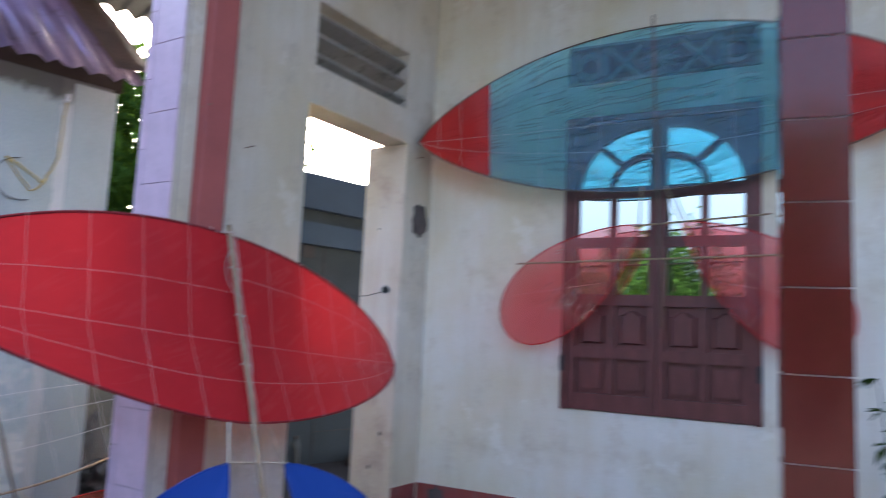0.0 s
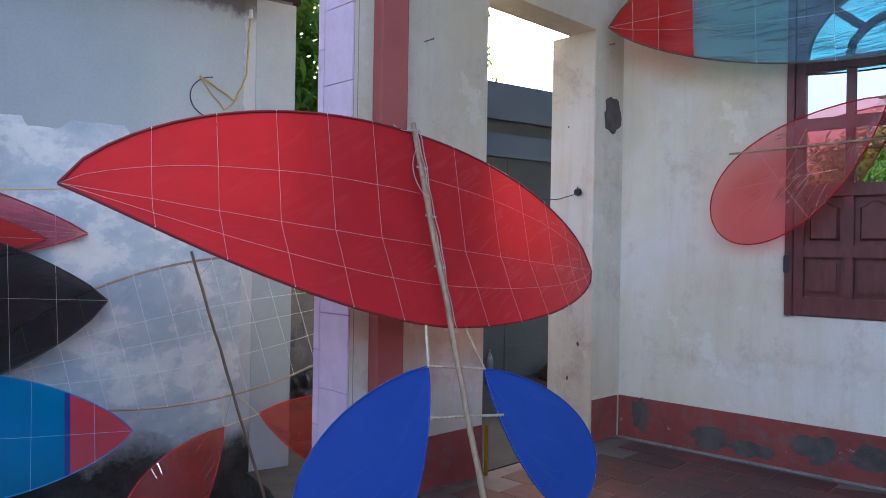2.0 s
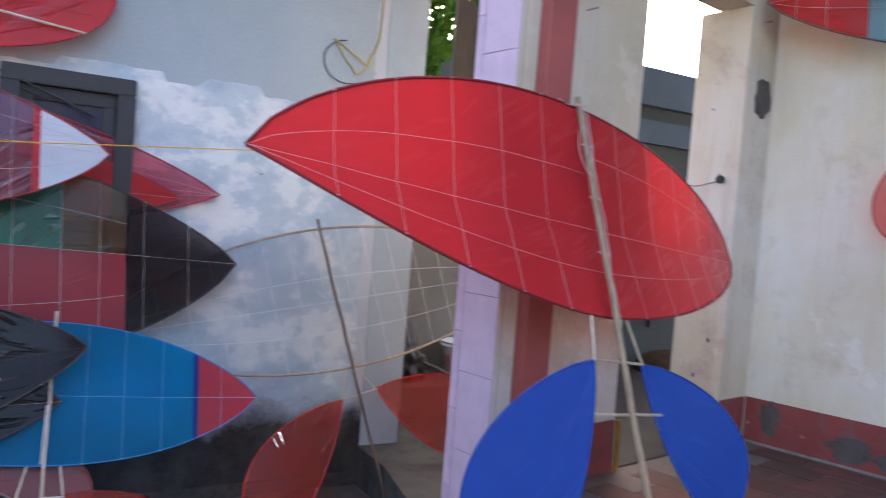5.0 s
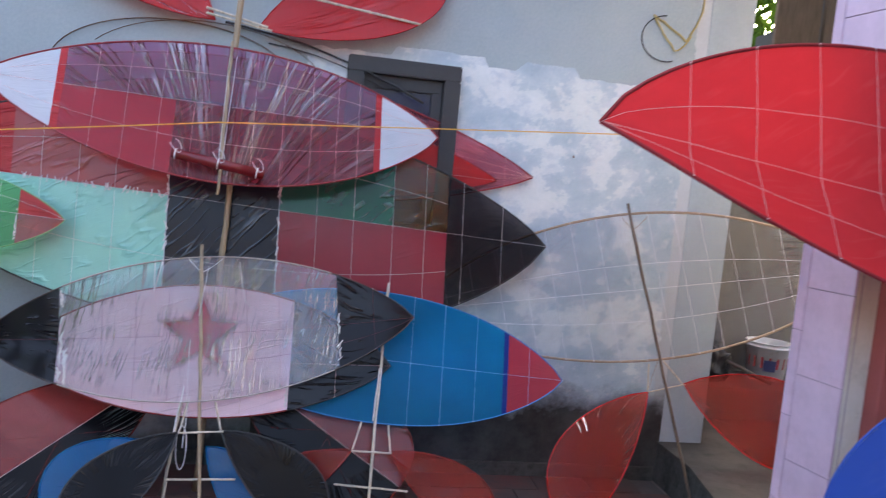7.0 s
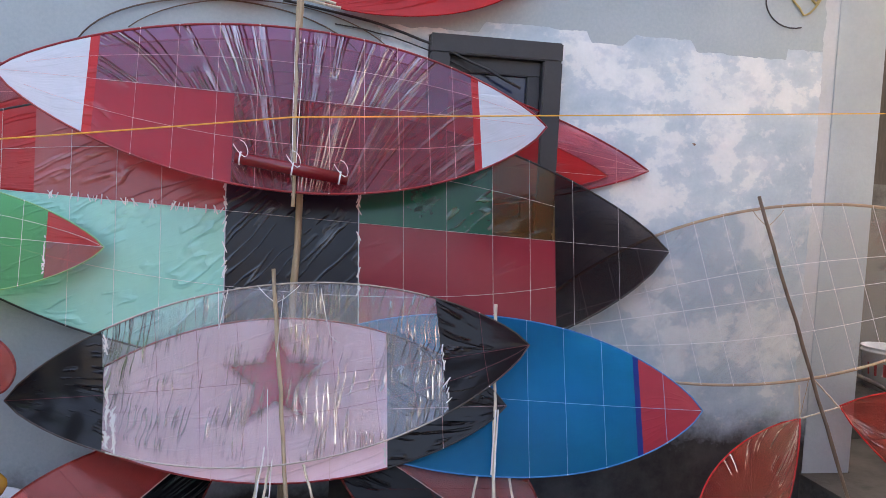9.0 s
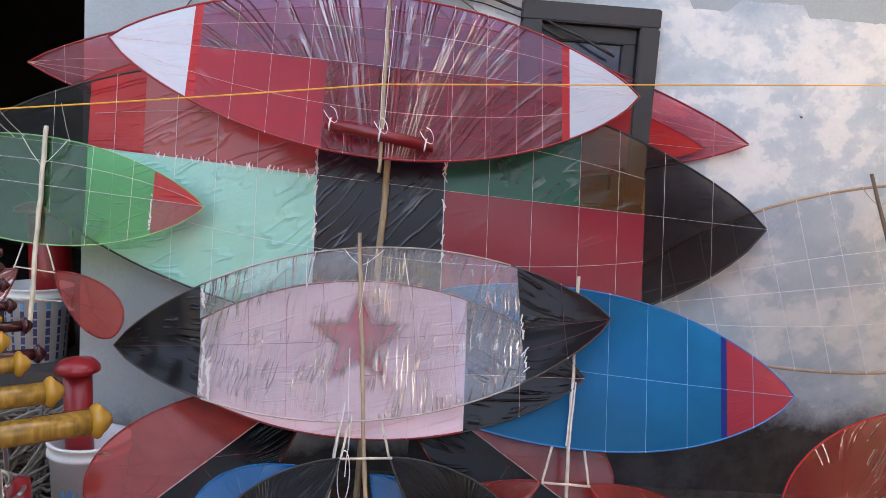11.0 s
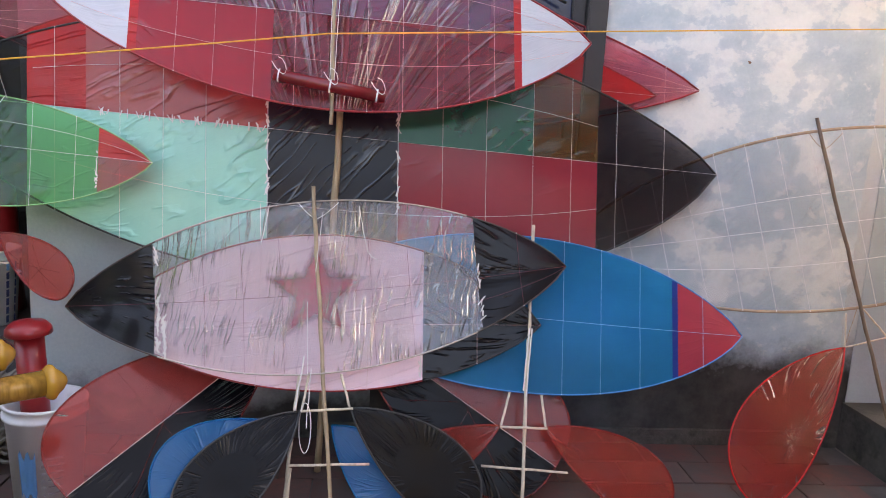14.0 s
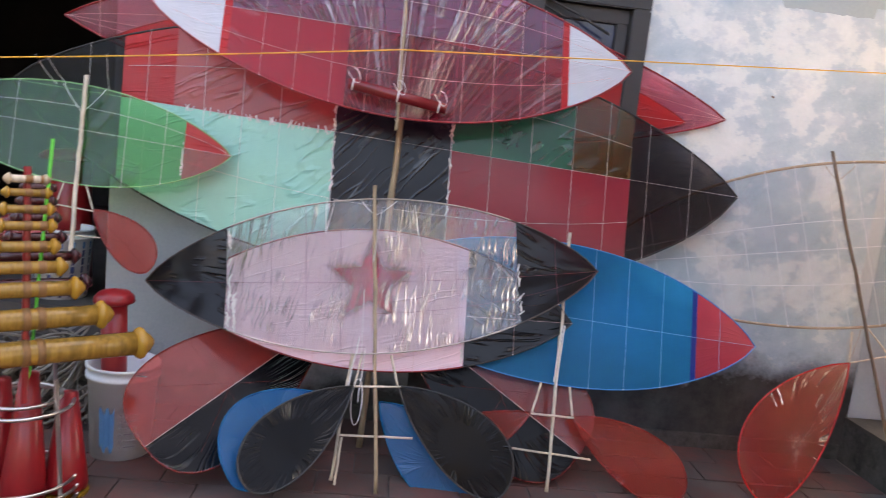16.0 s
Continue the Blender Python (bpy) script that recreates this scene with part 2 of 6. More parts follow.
def brick_tile(name, colour, grime):
    n = Nodes(name)
    v = n.add("NewGeometry").outputs["Position"]
    info = n.add("ObjectInfo").outputs["Random"]
    c = n.ramp(info, [(0.0, dim(colour, 0.7)), (1.0, dim(colour, 1.3))])
    blot = n.noise(v, 3.2, 8.0, 0.72)
    c = n.mix(n.ramp(blot, [(0.38, (0, 0, 0)), (0.58, (0.8, 0.8, 0.8))]), c, grime)
    n.surface(c, n.ramp(blot, [(0.3, (0.68,) * 3), (0.7, (0.9,) * 3)]), n.bump(n.math("ADD", n.noise(v, 60.0), n.noise(v, 14.0, 4.0)), 0.35, 0.002), 0.0, 0.2)
    return n.mat


def glass_mirror(name):
    n = Nodes(name)
    v = n.coords()
    g = n.add("BsdfGlossy", Roughness=0.015, Color=(0.82, 0.88, 0.88, 1), Normal=n.bump(n.noise(v, 3.0, 1.0), 0.02, 0.01))
    d = n.add("BsdfDiffuse", Color=(0.04, 0.05, 0.05, 1))
    m = n.add("MixShader", Fac=0.88)
    n.link(d.outputs[0], m.inputs[1])
    n.link(g.outputs[0], m.inputs[2])
    n.link(m.outputs[0], n.out.inputs[0])
    return n.mat


def leafy(name, colour):
    n = Nodes(name)
    r = n.add("NewGeometry").outputs["Random Per Island"]
    c = n.ramp(r, [(0.0, dim(colour, 0.45)), (0.6, colour), (1.0, dim(colour, 1.8))])
    d = n.add("BsdfDiffuse", Color=c)
    t = n.add("BsdfTranslucent", Color=n.mix(0.5, c, (0.12, 0.22, 0.02)))
    m = n.add("MixShader", Fac=0.25)
    n.link(d.outputs[0], m.inputs[1])
    n.link(t.outputs[0], m.inputs[2])
    n.link(m.outputs[0], n.out.inputs[0])
    return n.mat


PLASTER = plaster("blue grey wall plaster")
WHITEWASH = limewash("old whitewash", (0.66, 0.62, 0.55), (0.38, 0.33, 0.26))
CREAMWASH = limewash("cream whitewash", (0.82, 0.80, 0.73), (0.54, 0.46, 0.33))
REVEAL = limewash("reveal whitewash", (0.74, 0.68, 0.62), (0.42, 0.28, 0.22))
REDPAINT = worn("dull red wall paint", (0.33, 0.075, 0.065), 0.6, 0.15, 3.0, 60, 0.3, 0.003)
REDBASE = flaked("red skirting paint", (0.26, 0.054, 0.048))
CEMENT = worn("grey cement", (0.27, 0.26, 0.24), 0.9, 0.2, 3.0, 40, 0.6, 0.006, dirt=(0.05, 0.05, 0.045), amount=0.5)
# dark tone for the added yard wall that the films reflect
FRONTCEM = worn("dark grey cement for reflections", (0.15, 0.145, 0.135), 0.9, 0.25, 1.5, 40, 0.6, 0.006, dirt=(0.04, 0.04, 0.035), amount=0.6)
MOSSY = worn("mouldy cement", (0.075, 0.073, 0.066), 0.9, 0.4, 5.0, 40, 0.7, 0.01, dirt=(0.02, 0.024, 0.018), amount=0.7)
PATCHCEM = worn("cement patch", (0.10, 0.096, 0.094), 0.9, 0.4, 6.0, 70, 0.5, 0.004, dirt=(0.17, 0.11, 0.10), amount=0.8)
PINKTILE = worn("glazed pink tile", (0.66, 0.50, 0.60), 0.25, 0.12, 6.0, 50, 0.03, 0.001)
REDTILE = worn("glazed dark red tile", (0.13, 0.018, 0.016), 0.1, 0.15, 4.0, 50, 0.03, 0.001)
GROUT = worn("grout", (0.30, 0.24, 0.27), 0.9, 0.2, 5.0, 60)
PALEGROUT = worn("pale grout", (0.5, 0.36, 0.36), 0.9, 0.2, 5.0, 60)
JOINT = worn("mortar joint", (0.095, 0.086, 0.08), 0.9, 0.25, 5.0, 50, 0.5, 0.004)
PALEJOINT = worn("pale floor joint", (0.135, 0.112, 0.104), 0.9, 0.25, 5.0, 50, 0.5, 0.004)
# cement darkened to carry the shade behind the door opening
DARKPATH = worn("shade dark cement", (0.038, 0.034, 0.032), 0.8, 0.35, 4.0, 50, 0.5, 0.006)
BRICKTILE = brick_tile("terracotta paving tile", (0.125, 0.054, 0.046), (0.080, 0.070, 0.064))
DARKTILE = brick_tile("dark terracotta floor tile", (0.135, 0.046, 0.040), (0.070, 0.052, 0.046))
BROWNWOOD = wood("brown painted wood", (0.145, 0.044, 0.041), 0.42, (4, 4, 1))
DARKWOOD = wood("weathered dark wood", (0.075, 0.064, 0.055), 0.8, (6, 6, 1))
DARKFRAME = worn("charcoal painted wood", (0.028, 0.028, 0.03), 0.55, 0.2, 5, 60)
NAVYPANE = worn("dusty navy window pane", (0.012, 0.018, 0.05), 0.15, 0.3, 4, 30, 0.05, 0.001)
MIRROR = glass_mirror("reflective window glass")
BAMBOO = bamboo("split bamboo", (0.36, 0.26, 0.16))
DARKBAMBOO = bamboo("brown bamboo", (0.13, 0.085, 0.055))
PALESTRIP = worn("pale bamboo strip", (0.42, 0.35, 0.31), 0.6, 0.25, 14, 60)
PALEBAMBOO = bamboo("pale bamboo", (0.58, 0.50, 0.38))
GOLDTUBE = bamboo("varnished yellow bamboo", (0.32, 0.18, 0.035), 0.25)
GOLDKNOB = worn("yellow lacquered wood", (0.36, 0.19, 0.022), 0.25, 0.12, 8, 60, 0.05, 0.001)
PALEKNOB = worn("bare wood knob", (0.42, 0.32, 0.21), 0.4, 0.12, 8, 60, 0.05, 0.001)
BROWNWRAP = worn("brown twine binding", (0.20, 0.095, 0.03), 0.6, 0.3, 20, 120, 0.5, 0.002)
REDLACQ = worn("red lacquer", (0.26, 0.010, 0.014), 0.3, 0.15, 5, 60, 0.05, 0.001)
MAROON = worn("maroon lacquer", (0.045, 0.006, 0.009), 0.22, 0.15, 6, 60, 0.05, 0.001)
STEEL = worn("scratched steel", (0.55, 0.54, 0.52), 0.3, 0.1, 10, 80, 0.1, 0.001, 1.0)
WHITEPLASTIC = worn("dirty white plastic", (0.66, 0.69, 0.72), 0.4, 0.06, 4, 40, 0.1, 0.001, dirt=(0.42, 0.40, 0.37), amount=0.1)
BLUEPRINT = worn("blue print", (0.09, 0.27, 0.52), 0.45, 0.1)
GREYPRINT = worn("grey print", (0.28, 0.30, 0.34), 0.5, 0.1)
REDPRINT = worn("red print", (0.40, 0.05, 0.06), 0.45, 0.1)
NAVYPRINT = worn("navy print", (0.03, 0.05, 0.15), 0.45, 0.1)
STRING = worn("white string", (0.74, 0.70, 0.68), 0.8, 0.08, 20, 100, 0.1, 0.001)
PALECORD = worn("beige cord", (0.50, 0.40, 0.36), 0.8, 0.15, 20, 100, 0.2, 0.001)
PINKSTRING = worn("pinkish thread", (0.66, 0.42, 0.40), 0.8, 0.08, 20, 100, 0.1, 0.001)
YELLOWROPE = worn("orange yellow cord", (0.80, 0.40, 0.04), 0.55, 0.15, 30, 150, 0.3, 0.001)
GREENCORD = worn("bright green cord", (0.08, 0.62, 0.06), 0.5, 0.15, 30, 150, 0.3, 0.001)
BLACKCABLE = worn("black cable", (0.02, 0.02, 0.02), 0.5, 0.15)
YELLOWCABLE = worn("faded yellow cable", (0.42, 0.33, 0.12), 0.6, 0.15)
HANKROPE = worn("greyish rope hank", (0.21, 0.195, 0.17), 0.85, 0.25, 12, 90, 0.5, 0.004)
ROOFTIN = worn("purple corrugated tin", (0.46, 0.36, 0.54), 0.22, 0.2, 2.5, 30, 0.1, 0.002, 0.35, dirt=(0.20, 0.12, 0.09), amount=0.2)
RUST = worn("rusty tin flashing", (0.20, 0.115, 0.075), 0.7, 0.3, 5, 40, 0.4, 0.004)
# eave wood darkened to paint the shadow under the roof edge
DARKEAVE = worn("shade dark eave wood", (0.035, 0.028, 0.024), 0.9, 0.3)
# near-black base that paints the shade of rooms and hollows; also dark joints, rubble
DARKFILL = worn("dark shade and joint fill", (0.075, 0.07, 0.068), 0.9, 0.3)
BLUEWALL = worn("grey blue rear wall", (0.056, 0.068, 0.072), 0.85, 0.2, 2, 40, 0.3, 0.003)
BLUESTRIPE = worn("faded blue paint band", (0.040, 0.066, 0.095), 0.7, 0.2)
LEAF = leafy("tree leaf", (0.032, 0.072, 0.015))
BARK = worn("tree bark", (0.12, 0.09, 0.06), 0.9, 0.3, 6, 40, 0.8, 0.01)
EARTH = worn("yard cement", (0.15, 0.13, 0.115), 0.9, 0.25, 1.5, 30, 0.5, 0.004, dirt=(0.08, 0.07, 0.06), amount=0.4)

# kite films
F_RED = film("red kite cloth", (0.60, 0.027, 0.035), 0.98, 0.5, 0.04, 0.6, ior=1.22, through=0.26)
F_BLUE = film("blue kite cloth", (0.022, 0.080, 0.40), 0.98, 0.5, 0.06, 0.6, ior=1.2, through=0.14)
F_PURPLE = film("wine purple kite film", (0.20, 0.028, 0.105), 0.44, 0.07, 0.8, see=(0.68, 0.22, 0.40), ior=1.65, some=0.38, dense=2.4, wave=0.5, fine=0.06, fan=(5.1, -0.62, 0.62), long=0.6, sharp=0.06, crease=4.0, rim=0.3, sway=0.015)
F_WINEBROWN = film("wine brown kite film", (0.30, 0.022, 0.04), 0.55, 0.08, 0.7, see=(0.80, 0.22, 0.26), ior=1.42, some=0.40, dense=2.2, fan=(5.1, -0.62, 0.62), long=0.6, wave=0.5, fine=0.05, crease=4.0, rim=0.28, sway=0.015, sharp=0.06)
F_WINERED = film("wine red kite film", (0.48, 0.018, 0.035), 0.60, 0.07, 0.5, see=(0.92, 0.14, 0.20), ior=1.4, some=0.56, fan=(5.1, -0.62, 0.62), wave=0.6, fine=0.05, sway=0.015, long=0.6, sharp=0.06, crease=2.0)
F_SLATE = film("slate black kite film", (0.004, 0.008, 0.018), 0.97, 0.22, 0.2, 0.75, see=(0.2, 0.2, 0.2), ior=1.36, some=0.48, dense=1.1, fine=0.05, wave=0.5, crease=2.0)
F_SILVER = film("silvery white kite film", (0.62, 0.67, 0.72), 0.82, 0.18, 0.25, 0.5, ior=1.6, fine=0.2)
F_ROSE = film("rose red film", (0.66, 0.08, 0.14), 0.30, 0.10, 0.4, 0.15, see=(1.0, 0.43, 0.50), ior=1.45, dense=1.3, crease=2.5)
F_BLACK = film("black kite film", (0.012, 0.012, 0.014), 0.95, 0.12, 0.7, -0.5, see=(0.25, 0.2, 0.2), ior=1.33, some=0.54, fine=0.01, dense=1.0, long=1.6, wave=0.35, sharp=0.05, crease=2.2)
F_SMOKE = film("smoke brown film", (0.012, 0.011, 0.012), 0.66, 0.12, 0.3, 0.7, see=(0.36, 0.32, 0.33), ior=1.22, dense=1.4)
F_BRIGHT = film("bright red film", (0.62, 0.026, 0.03), 0.72, 0.12, 0.5, 0.25, see=(0.95, 0.16, 0.14), ior=1.35)
F_MAUVE = film("mauve red film", (0.62, 0.115, 0.115), 0.60, 0.07, 0.5, 0.5, see=(0.90, 0.38, 0.42), ior=1.42, some=0.44, dense=1.0, long=1.5, wave=0.6, fine=0.04, crease=2.5)
F_TEAL = film("mint green film", (0.31, 0.76, 0.62), 0.86, 0.09, 0.5, 0.55, see=(0.6, 0.95, 0.85), ior=1.55, some=0.5, wave=0.6, fine=0.05, long=3.0)
F_GREEN = film("bottle green film", (0.010, 0.17, 0.10), 0.62, 0.08, 0.22, 0.8, see=(0.12, 0.62, 0.42), ior=1.35, some=0.54, dense=1.2, fine=0.04, crease=3.0)
F_OLIVE = film("olive brown film", (0.13, 0.075, 0.025), 0.5, 0.12, 0.2, 0.7, see=(0.66, 0.44, 0.20), ior=1.35, dense=1.3, fine=0.05)
F_MAROON = film("maroon film", (0.40, 0.045, 0.07), 0.70, 0.16, 0.15, 0.4, see=(0.80, 0.22, 0.25), ior=1.35, some=0.56)
F_CLEAR = film("clear creased film", (0.95, 0.90, 0.94), 0.20, 0.05, 0.9, 1.40, see=(1.0, 0.95, 0.965), ior=1.48, some=0.49, wave=1.8, fine=0.3, dense=2.6, shade=0.45, long=2.6, sharp=0.05, crease=4.0, sway=0.05)
# bluish white cover paints the sky glare on this part of the clear film
F_CLEARHAZE = film("clear film with painted haze", (0.72, 0.80, 0.94), 0.26, 0.05, 0.9, 1.35, see=(0.99, 0.96, 0.97), ior=1.28, some=0.40, wave=0.9, fine=0.10, dense=1.9, shade=0.7, long=2.8, sharp=0.065, crease=7.0)
F_THIN = film("clear thin film", (0.84, 0.85, 0.86), 0.04, 0.07, 0.12, 0.7, see=(0.99, 0.995, 0.995), ior=1.3)
F_CRUMPLE = film("crumpled clear film", (0.80, 0.81, 0.82), 0.10, 0.03, 1.0, 0.3, see=(0.97, 0.98, 0.98), ior=1.6, some=0.46, wave=1.6)
STARPAINT = soft_paint("red painted star", (0.50, 0.02, 0.07))
F_PINK = film("pale pink film", (1.0, 0.68, 0.75), 0.94, 0.10, 0.4, 0.3, see=(0.98, 0.66, 0.70), ior=1.4, through=0.1)
F_TIPRED = film("translucent red tip film", (0.58, 0.045, 0.075), 0.62, 0.14, 0.2, 0.4, see=(0.9, 0.22, 0.26), ior=1.4)
F_NAVY = film("navy overlap film", (0.012, 0.03, 0.22), 0.85, 0.2, 0.1, ior=1.3)
F_SKY = film("azure blue film", (0.003, 0.25, 0.53), 0.44, 0.22, 0.12, 0.5, see=(0.006, 0.56, 0.95), ior=1.16)
F_LEAFGREEN = film("grass green film", (0.05, 0.26, 0.09), 0.22, 0.10, 0.45, 0.9, see=(0.33, 0.74, 0.29), ior=1.42, some=0.55, fine=0.05, wave=1.3)
F_TAILRED = film("tail red film", (0.50, 0.042, 0.032), 0.42, 0.2, 0.5, see=(0.82, 0.20, 0.17), ior=1.45, some=0.48, dense=0.9, fan=(0.37, 0.0, 0.34), rim=0.15, wave=0.5, fine=0.02, crease=2.0)
F_TAILBLACK = film("tail black film", (0.005, 0.005, 0.006), 0.99, 0.22, 0.4, see=(0.1, 0.1, 0.1), ior=1.27, some=0.43, wave=0.3, fine=0.03, dense=2.6, fan=(0.37, 0.0, 0.34), rim=0.12, crease=2.6)
F_TAILBLUE = film("tail blue film", (0.012, 0.16, 0.40), 0.62, 0.14, 0.4, see=(0.06, 0.40, 0.80), ior=1.42, fan=(0.37, 0.0, 0.34), wave=0.5)
F_WINBLUE = film("glossy blue film", (0.13, 0.42, 0.74), 0.27, 0.10, 0.6, 0.12, see=(0.46, 0.95, 0.98), ior=1.6, dense=1.6, wave=0.35, fine=0.20, some=0.44, shade=0.75, long=1.3, crease=4.0)
F_WINRED = film("pale red tail film", (0.98, 0.15, 0.17), 0.22, 0.06, 0.5, see=(1.0, 0.46, 0.47), ior=1.5, wave=0.2, some=0.58, shade=0.8, fan=(0.0, 0.0, 0.34), dense=2.2, fine=0.05, crease=0.6)


# ---- building blocks ----
def mesh_of(bm, name, material, smooth=False):
    me = bpy.data.meshes.new(name)
    bm.to_mesh(me)
    bm.free()
    me.materials.append(material)
    if smooth:
        me.polygons.foreach_set("use_smooth", [True] * len(me.polygons))
    return me


def part(name, bm, material, parent=None, label="", smooth=False, at=None):
    ob = new(name, mesh_of(bm, name, material, smooth) if isinstance(bm, bmesh.types.BMesh) else bm)
    if parent:
        ob.parent = parent
    if at:
        ob.matrix_basis = at
    if label:
        ob["label"] = label
    return ob


def thing(name, label, category, at=None, group="", kind=""):
    ob = new(name)
    ob.empty_display_size = 0.1
    if at:
        ob.matrix_basis = at
    return tagged(ob, label, category, group, kind)


def add_box(bm, lo, hi, bevel=0.0):
    r = bmesh.ops.create_cube(bm, size=1.0)["verts"]
    for v in r:
        v.co = Vector([lo[k] + (v.co[k] + 0.5) * (hi[k] - lo[k]) for k in range(3)])
    if bevel:
        bmesh.ops.bevel(bm, geom=list({e for v in r for e in v.link_edges}), offset=bevel, segments=2, affect="EDGES")


def box(lo, hi, bevel=0.0):
    bm = bmesh.new()
    add_box(bm, lo, hi, bevel)
    return bm


def boxes(*pairs, bevel=0.0):
    bm = bmesh.new()
    for lo, hi in pairs:
        add_box(bm, lo, hi, bevel)
    return bm


def prism(points, z0, z1):
    bm = bmesh.new()
    low = [bm.verts.new((x, y, z0)) for x, y in points]
    top = [bm.verts.new((x, y, z1)) for x, y in points]
    bm.faces.new(top)
    bm.faces.new(low[::-1])
    for k in range(len(points)):
        j = (k + 1) % len(points)
        bm.faces.new((low[k], low[j], top[j], top[k]))
    bmesh.ops.recalc_face_normals(bm, faces=bm.faces)
    return bm


def tube(points, radius, sides=6, bm=None, radius2=None, knots=0.0):
    """A round rod along the points, capped."""
    bm = bm or bmesh.new()
    pts = [Vector(p) for p in points]
    rings = []
    up = Vector((0.31, 0.17, 0.93))
    for k, p in enumerate(pts):
        way = (pts[min(k + 1, len(pts) - 1)] - pts[max(k - 1, 0)]).normalized()
        a = way.cross(up)
        if a.length < 0.05:
            a = way.cross(Vector((1, 0, 0)))
        a.normalize()
        b = way.cross(a)
        f = k / max(1, len(pts) - 1)
        r = radius + ((radius2 if radius2 is not None else radius) - radius) * f
        r *= 1 + knots * (1 if k % 4 == 2 else 0)
        rings.append([bm.verts.new(p + (a * math.cos(q) + b * math.sin(q)) * r) for q in [2 * math.pi * i / sides for i in range(sides)]])
    for u, w in zip(rings, rings[1:]):
        for i in range(sides):
            bm.faces.new((u[i], u[(i + 1) % sides], w[(i + 1) % sides], w[i]))
    bm.faces.new(rings[0][::-1])
    bm.faces.new(rings[-1])
    return bm


def line(a, b, n=8, sag=0.0, wob=0.0, seed=0):
    rnd = random.Random(seed)
    a, b = Vector(a), Vector(b)
    out = []
    for k in range(n + 1):
        f = k / n
        p = a.lerp(b, f)
        p.z -= sag * 4 * f * (1 - f)
        if 0 < k < n:
            p += Vector([rnd.uniform(-wob, wob) for _ in range(3)])
        out.append(p)
    return out


def rod(a, b, radius, n=6, sides=6, wob=0.0, seed=0, radius2=None, knots=0.0):
    return tube(line(a, b, n, 0, wob, seed), radius, sides, radius2=radius2, knots=knots)


def lathe(profile, sides=24, bm=None, axis="z", at=(0, 0, 0)):
    """A turned body from (radius, height) pairs."""
    bm = bm or bmesh.new()
    rings = []
    for r, h in profile:
        ring = []
        for i in range(sides):
            q = 2 * math.pi * i / sides
            p = (r * math.cos(q), r * math.sin(q), h) if axis == "z" else (h, r * math.cos(q), r * math.sin(q))
            ring.append(bm.verts.new(Vector(p) + Vector(at)))
        rings.append(ring)
    for u, w in zip(rings, rings[1:]):
        for i in range(sides):
            bm.faces.new((u[i], u[(i + 1) % sides], w[(i + 1) % sides], w[i]))
    if profile[0][0] > 1e-4:
        bm.faces.new(rings[0][::-1])
    if profile[-1][0] > 1e-4:
        bm.faces.new(rings[-1])
    bmesh.ops.recalc_face_normals(bm, faces=bm.faces)
    return bm


class Sail:
    """A kite's sail: tips, top and bottom at the pole, and the curve of its edges."""

    def __init__(self, left, right, top, bottom, up=(2.0, 0.8), down=(2.0, 0.8), ripple=0.004, seed=0, fold=0.0, up_far=None, down_far=None):
        self.L, self.R, self.T, self.B = map(Vector, (left, right, top, bottom))
        tb = self.B - self.T
        chord = self.R - self.L
        f = (self.L.z + chord.z * 0.5 - self.T.z) / tb.z
        self.M = self.T + tb * f
        self.up, self.down, self.ripple, self.seed = up, down, ripple, seed
        self.up_far, self.down_far = up_far or up, down_far or down
        self.n = chord.cross(self.T - self.B).normalized()
        if self.n.y > 0:
            self.n = -self.n
        self.M = self.M - self.n * fold
        self.half, self.tall = chord.length / 2, (self.T - self.M).length

    def at(self, s, v, lift=0.0):
        c = self.M + (self.R - self.L) * (s / 2) + ((self.R + self.L) / 2 - self.M) * (s * s)
        a, b = (self.up if v >= 0 else self.down) if s < 0 else (self.up_far if v >= 0 else self.down_far)
        f = max(0.0, 1 - abs(s) ** a) ** b
        p = c + (self.T - self.M if v >= 0 else self.B - self.M) * (f * abs(v))
        w = noise.noise(Vector((s * self.half * 5, v * self.tall * 5, self.seed * 7.3))) * self.ripple * (1 - v * v)
        return p + self.n * (w + lift)

    def panel(self, s0, s1, v0, v1, ns=14, nv=8, lift=0.0):
        bm = bmesh.new()
        uvl = bm.loops.layers.uv.new("film")
        grid = [[(s0 + (s1 - s0) * i / ns, v0 + (v1 - v0) * j / nv) for j in range(nv + 1)] for i in range(ns + 1)]
        vs = [[bm.verts.new(self.at(s, v, lift)) for s, v in row] for row in grid]
        for i in range(ns):
            for j in range(nv):
                ids = [(i, j), (i + 1, j), (i + 1, j + 1), (i, j + 1)]
                f = bm.faces.new([vs[a][b] for a, b in ids])
                for lp, (a, b) in zip(f.loops, ids):
                    s, v = grid[a][b]
                    lp[uvl].uv = (s * self.half + self.seed * 1.7, v * self.tall)
        return bm

    def edge(self, upper, n=40, lift=0.0):
        return [self.at(-1 + 2 * k / n, 1 if upper else -1, lift) for k in range(n + 1)]

    def along(self, v, s0=-1, s1=1, n=20, lift=0.006):
        return [self.at(s0 + (s1 - s0) * k / n, v, lift) for k in range(n + 1)]

    def across(self, s, v0=-1, v1=1, n=10, lift=0.006):
        return [self.at(s, v0 + (v1 - v0) * k / n, lift) for k in range(n + 1)]


knot_bm = bmesh.new()
bmesh.ops.create_icosphere(knot_bm, subdivisions=1, radius=0.0026)
KNOT = mesh_of(knot_bm, "knot", STRING)


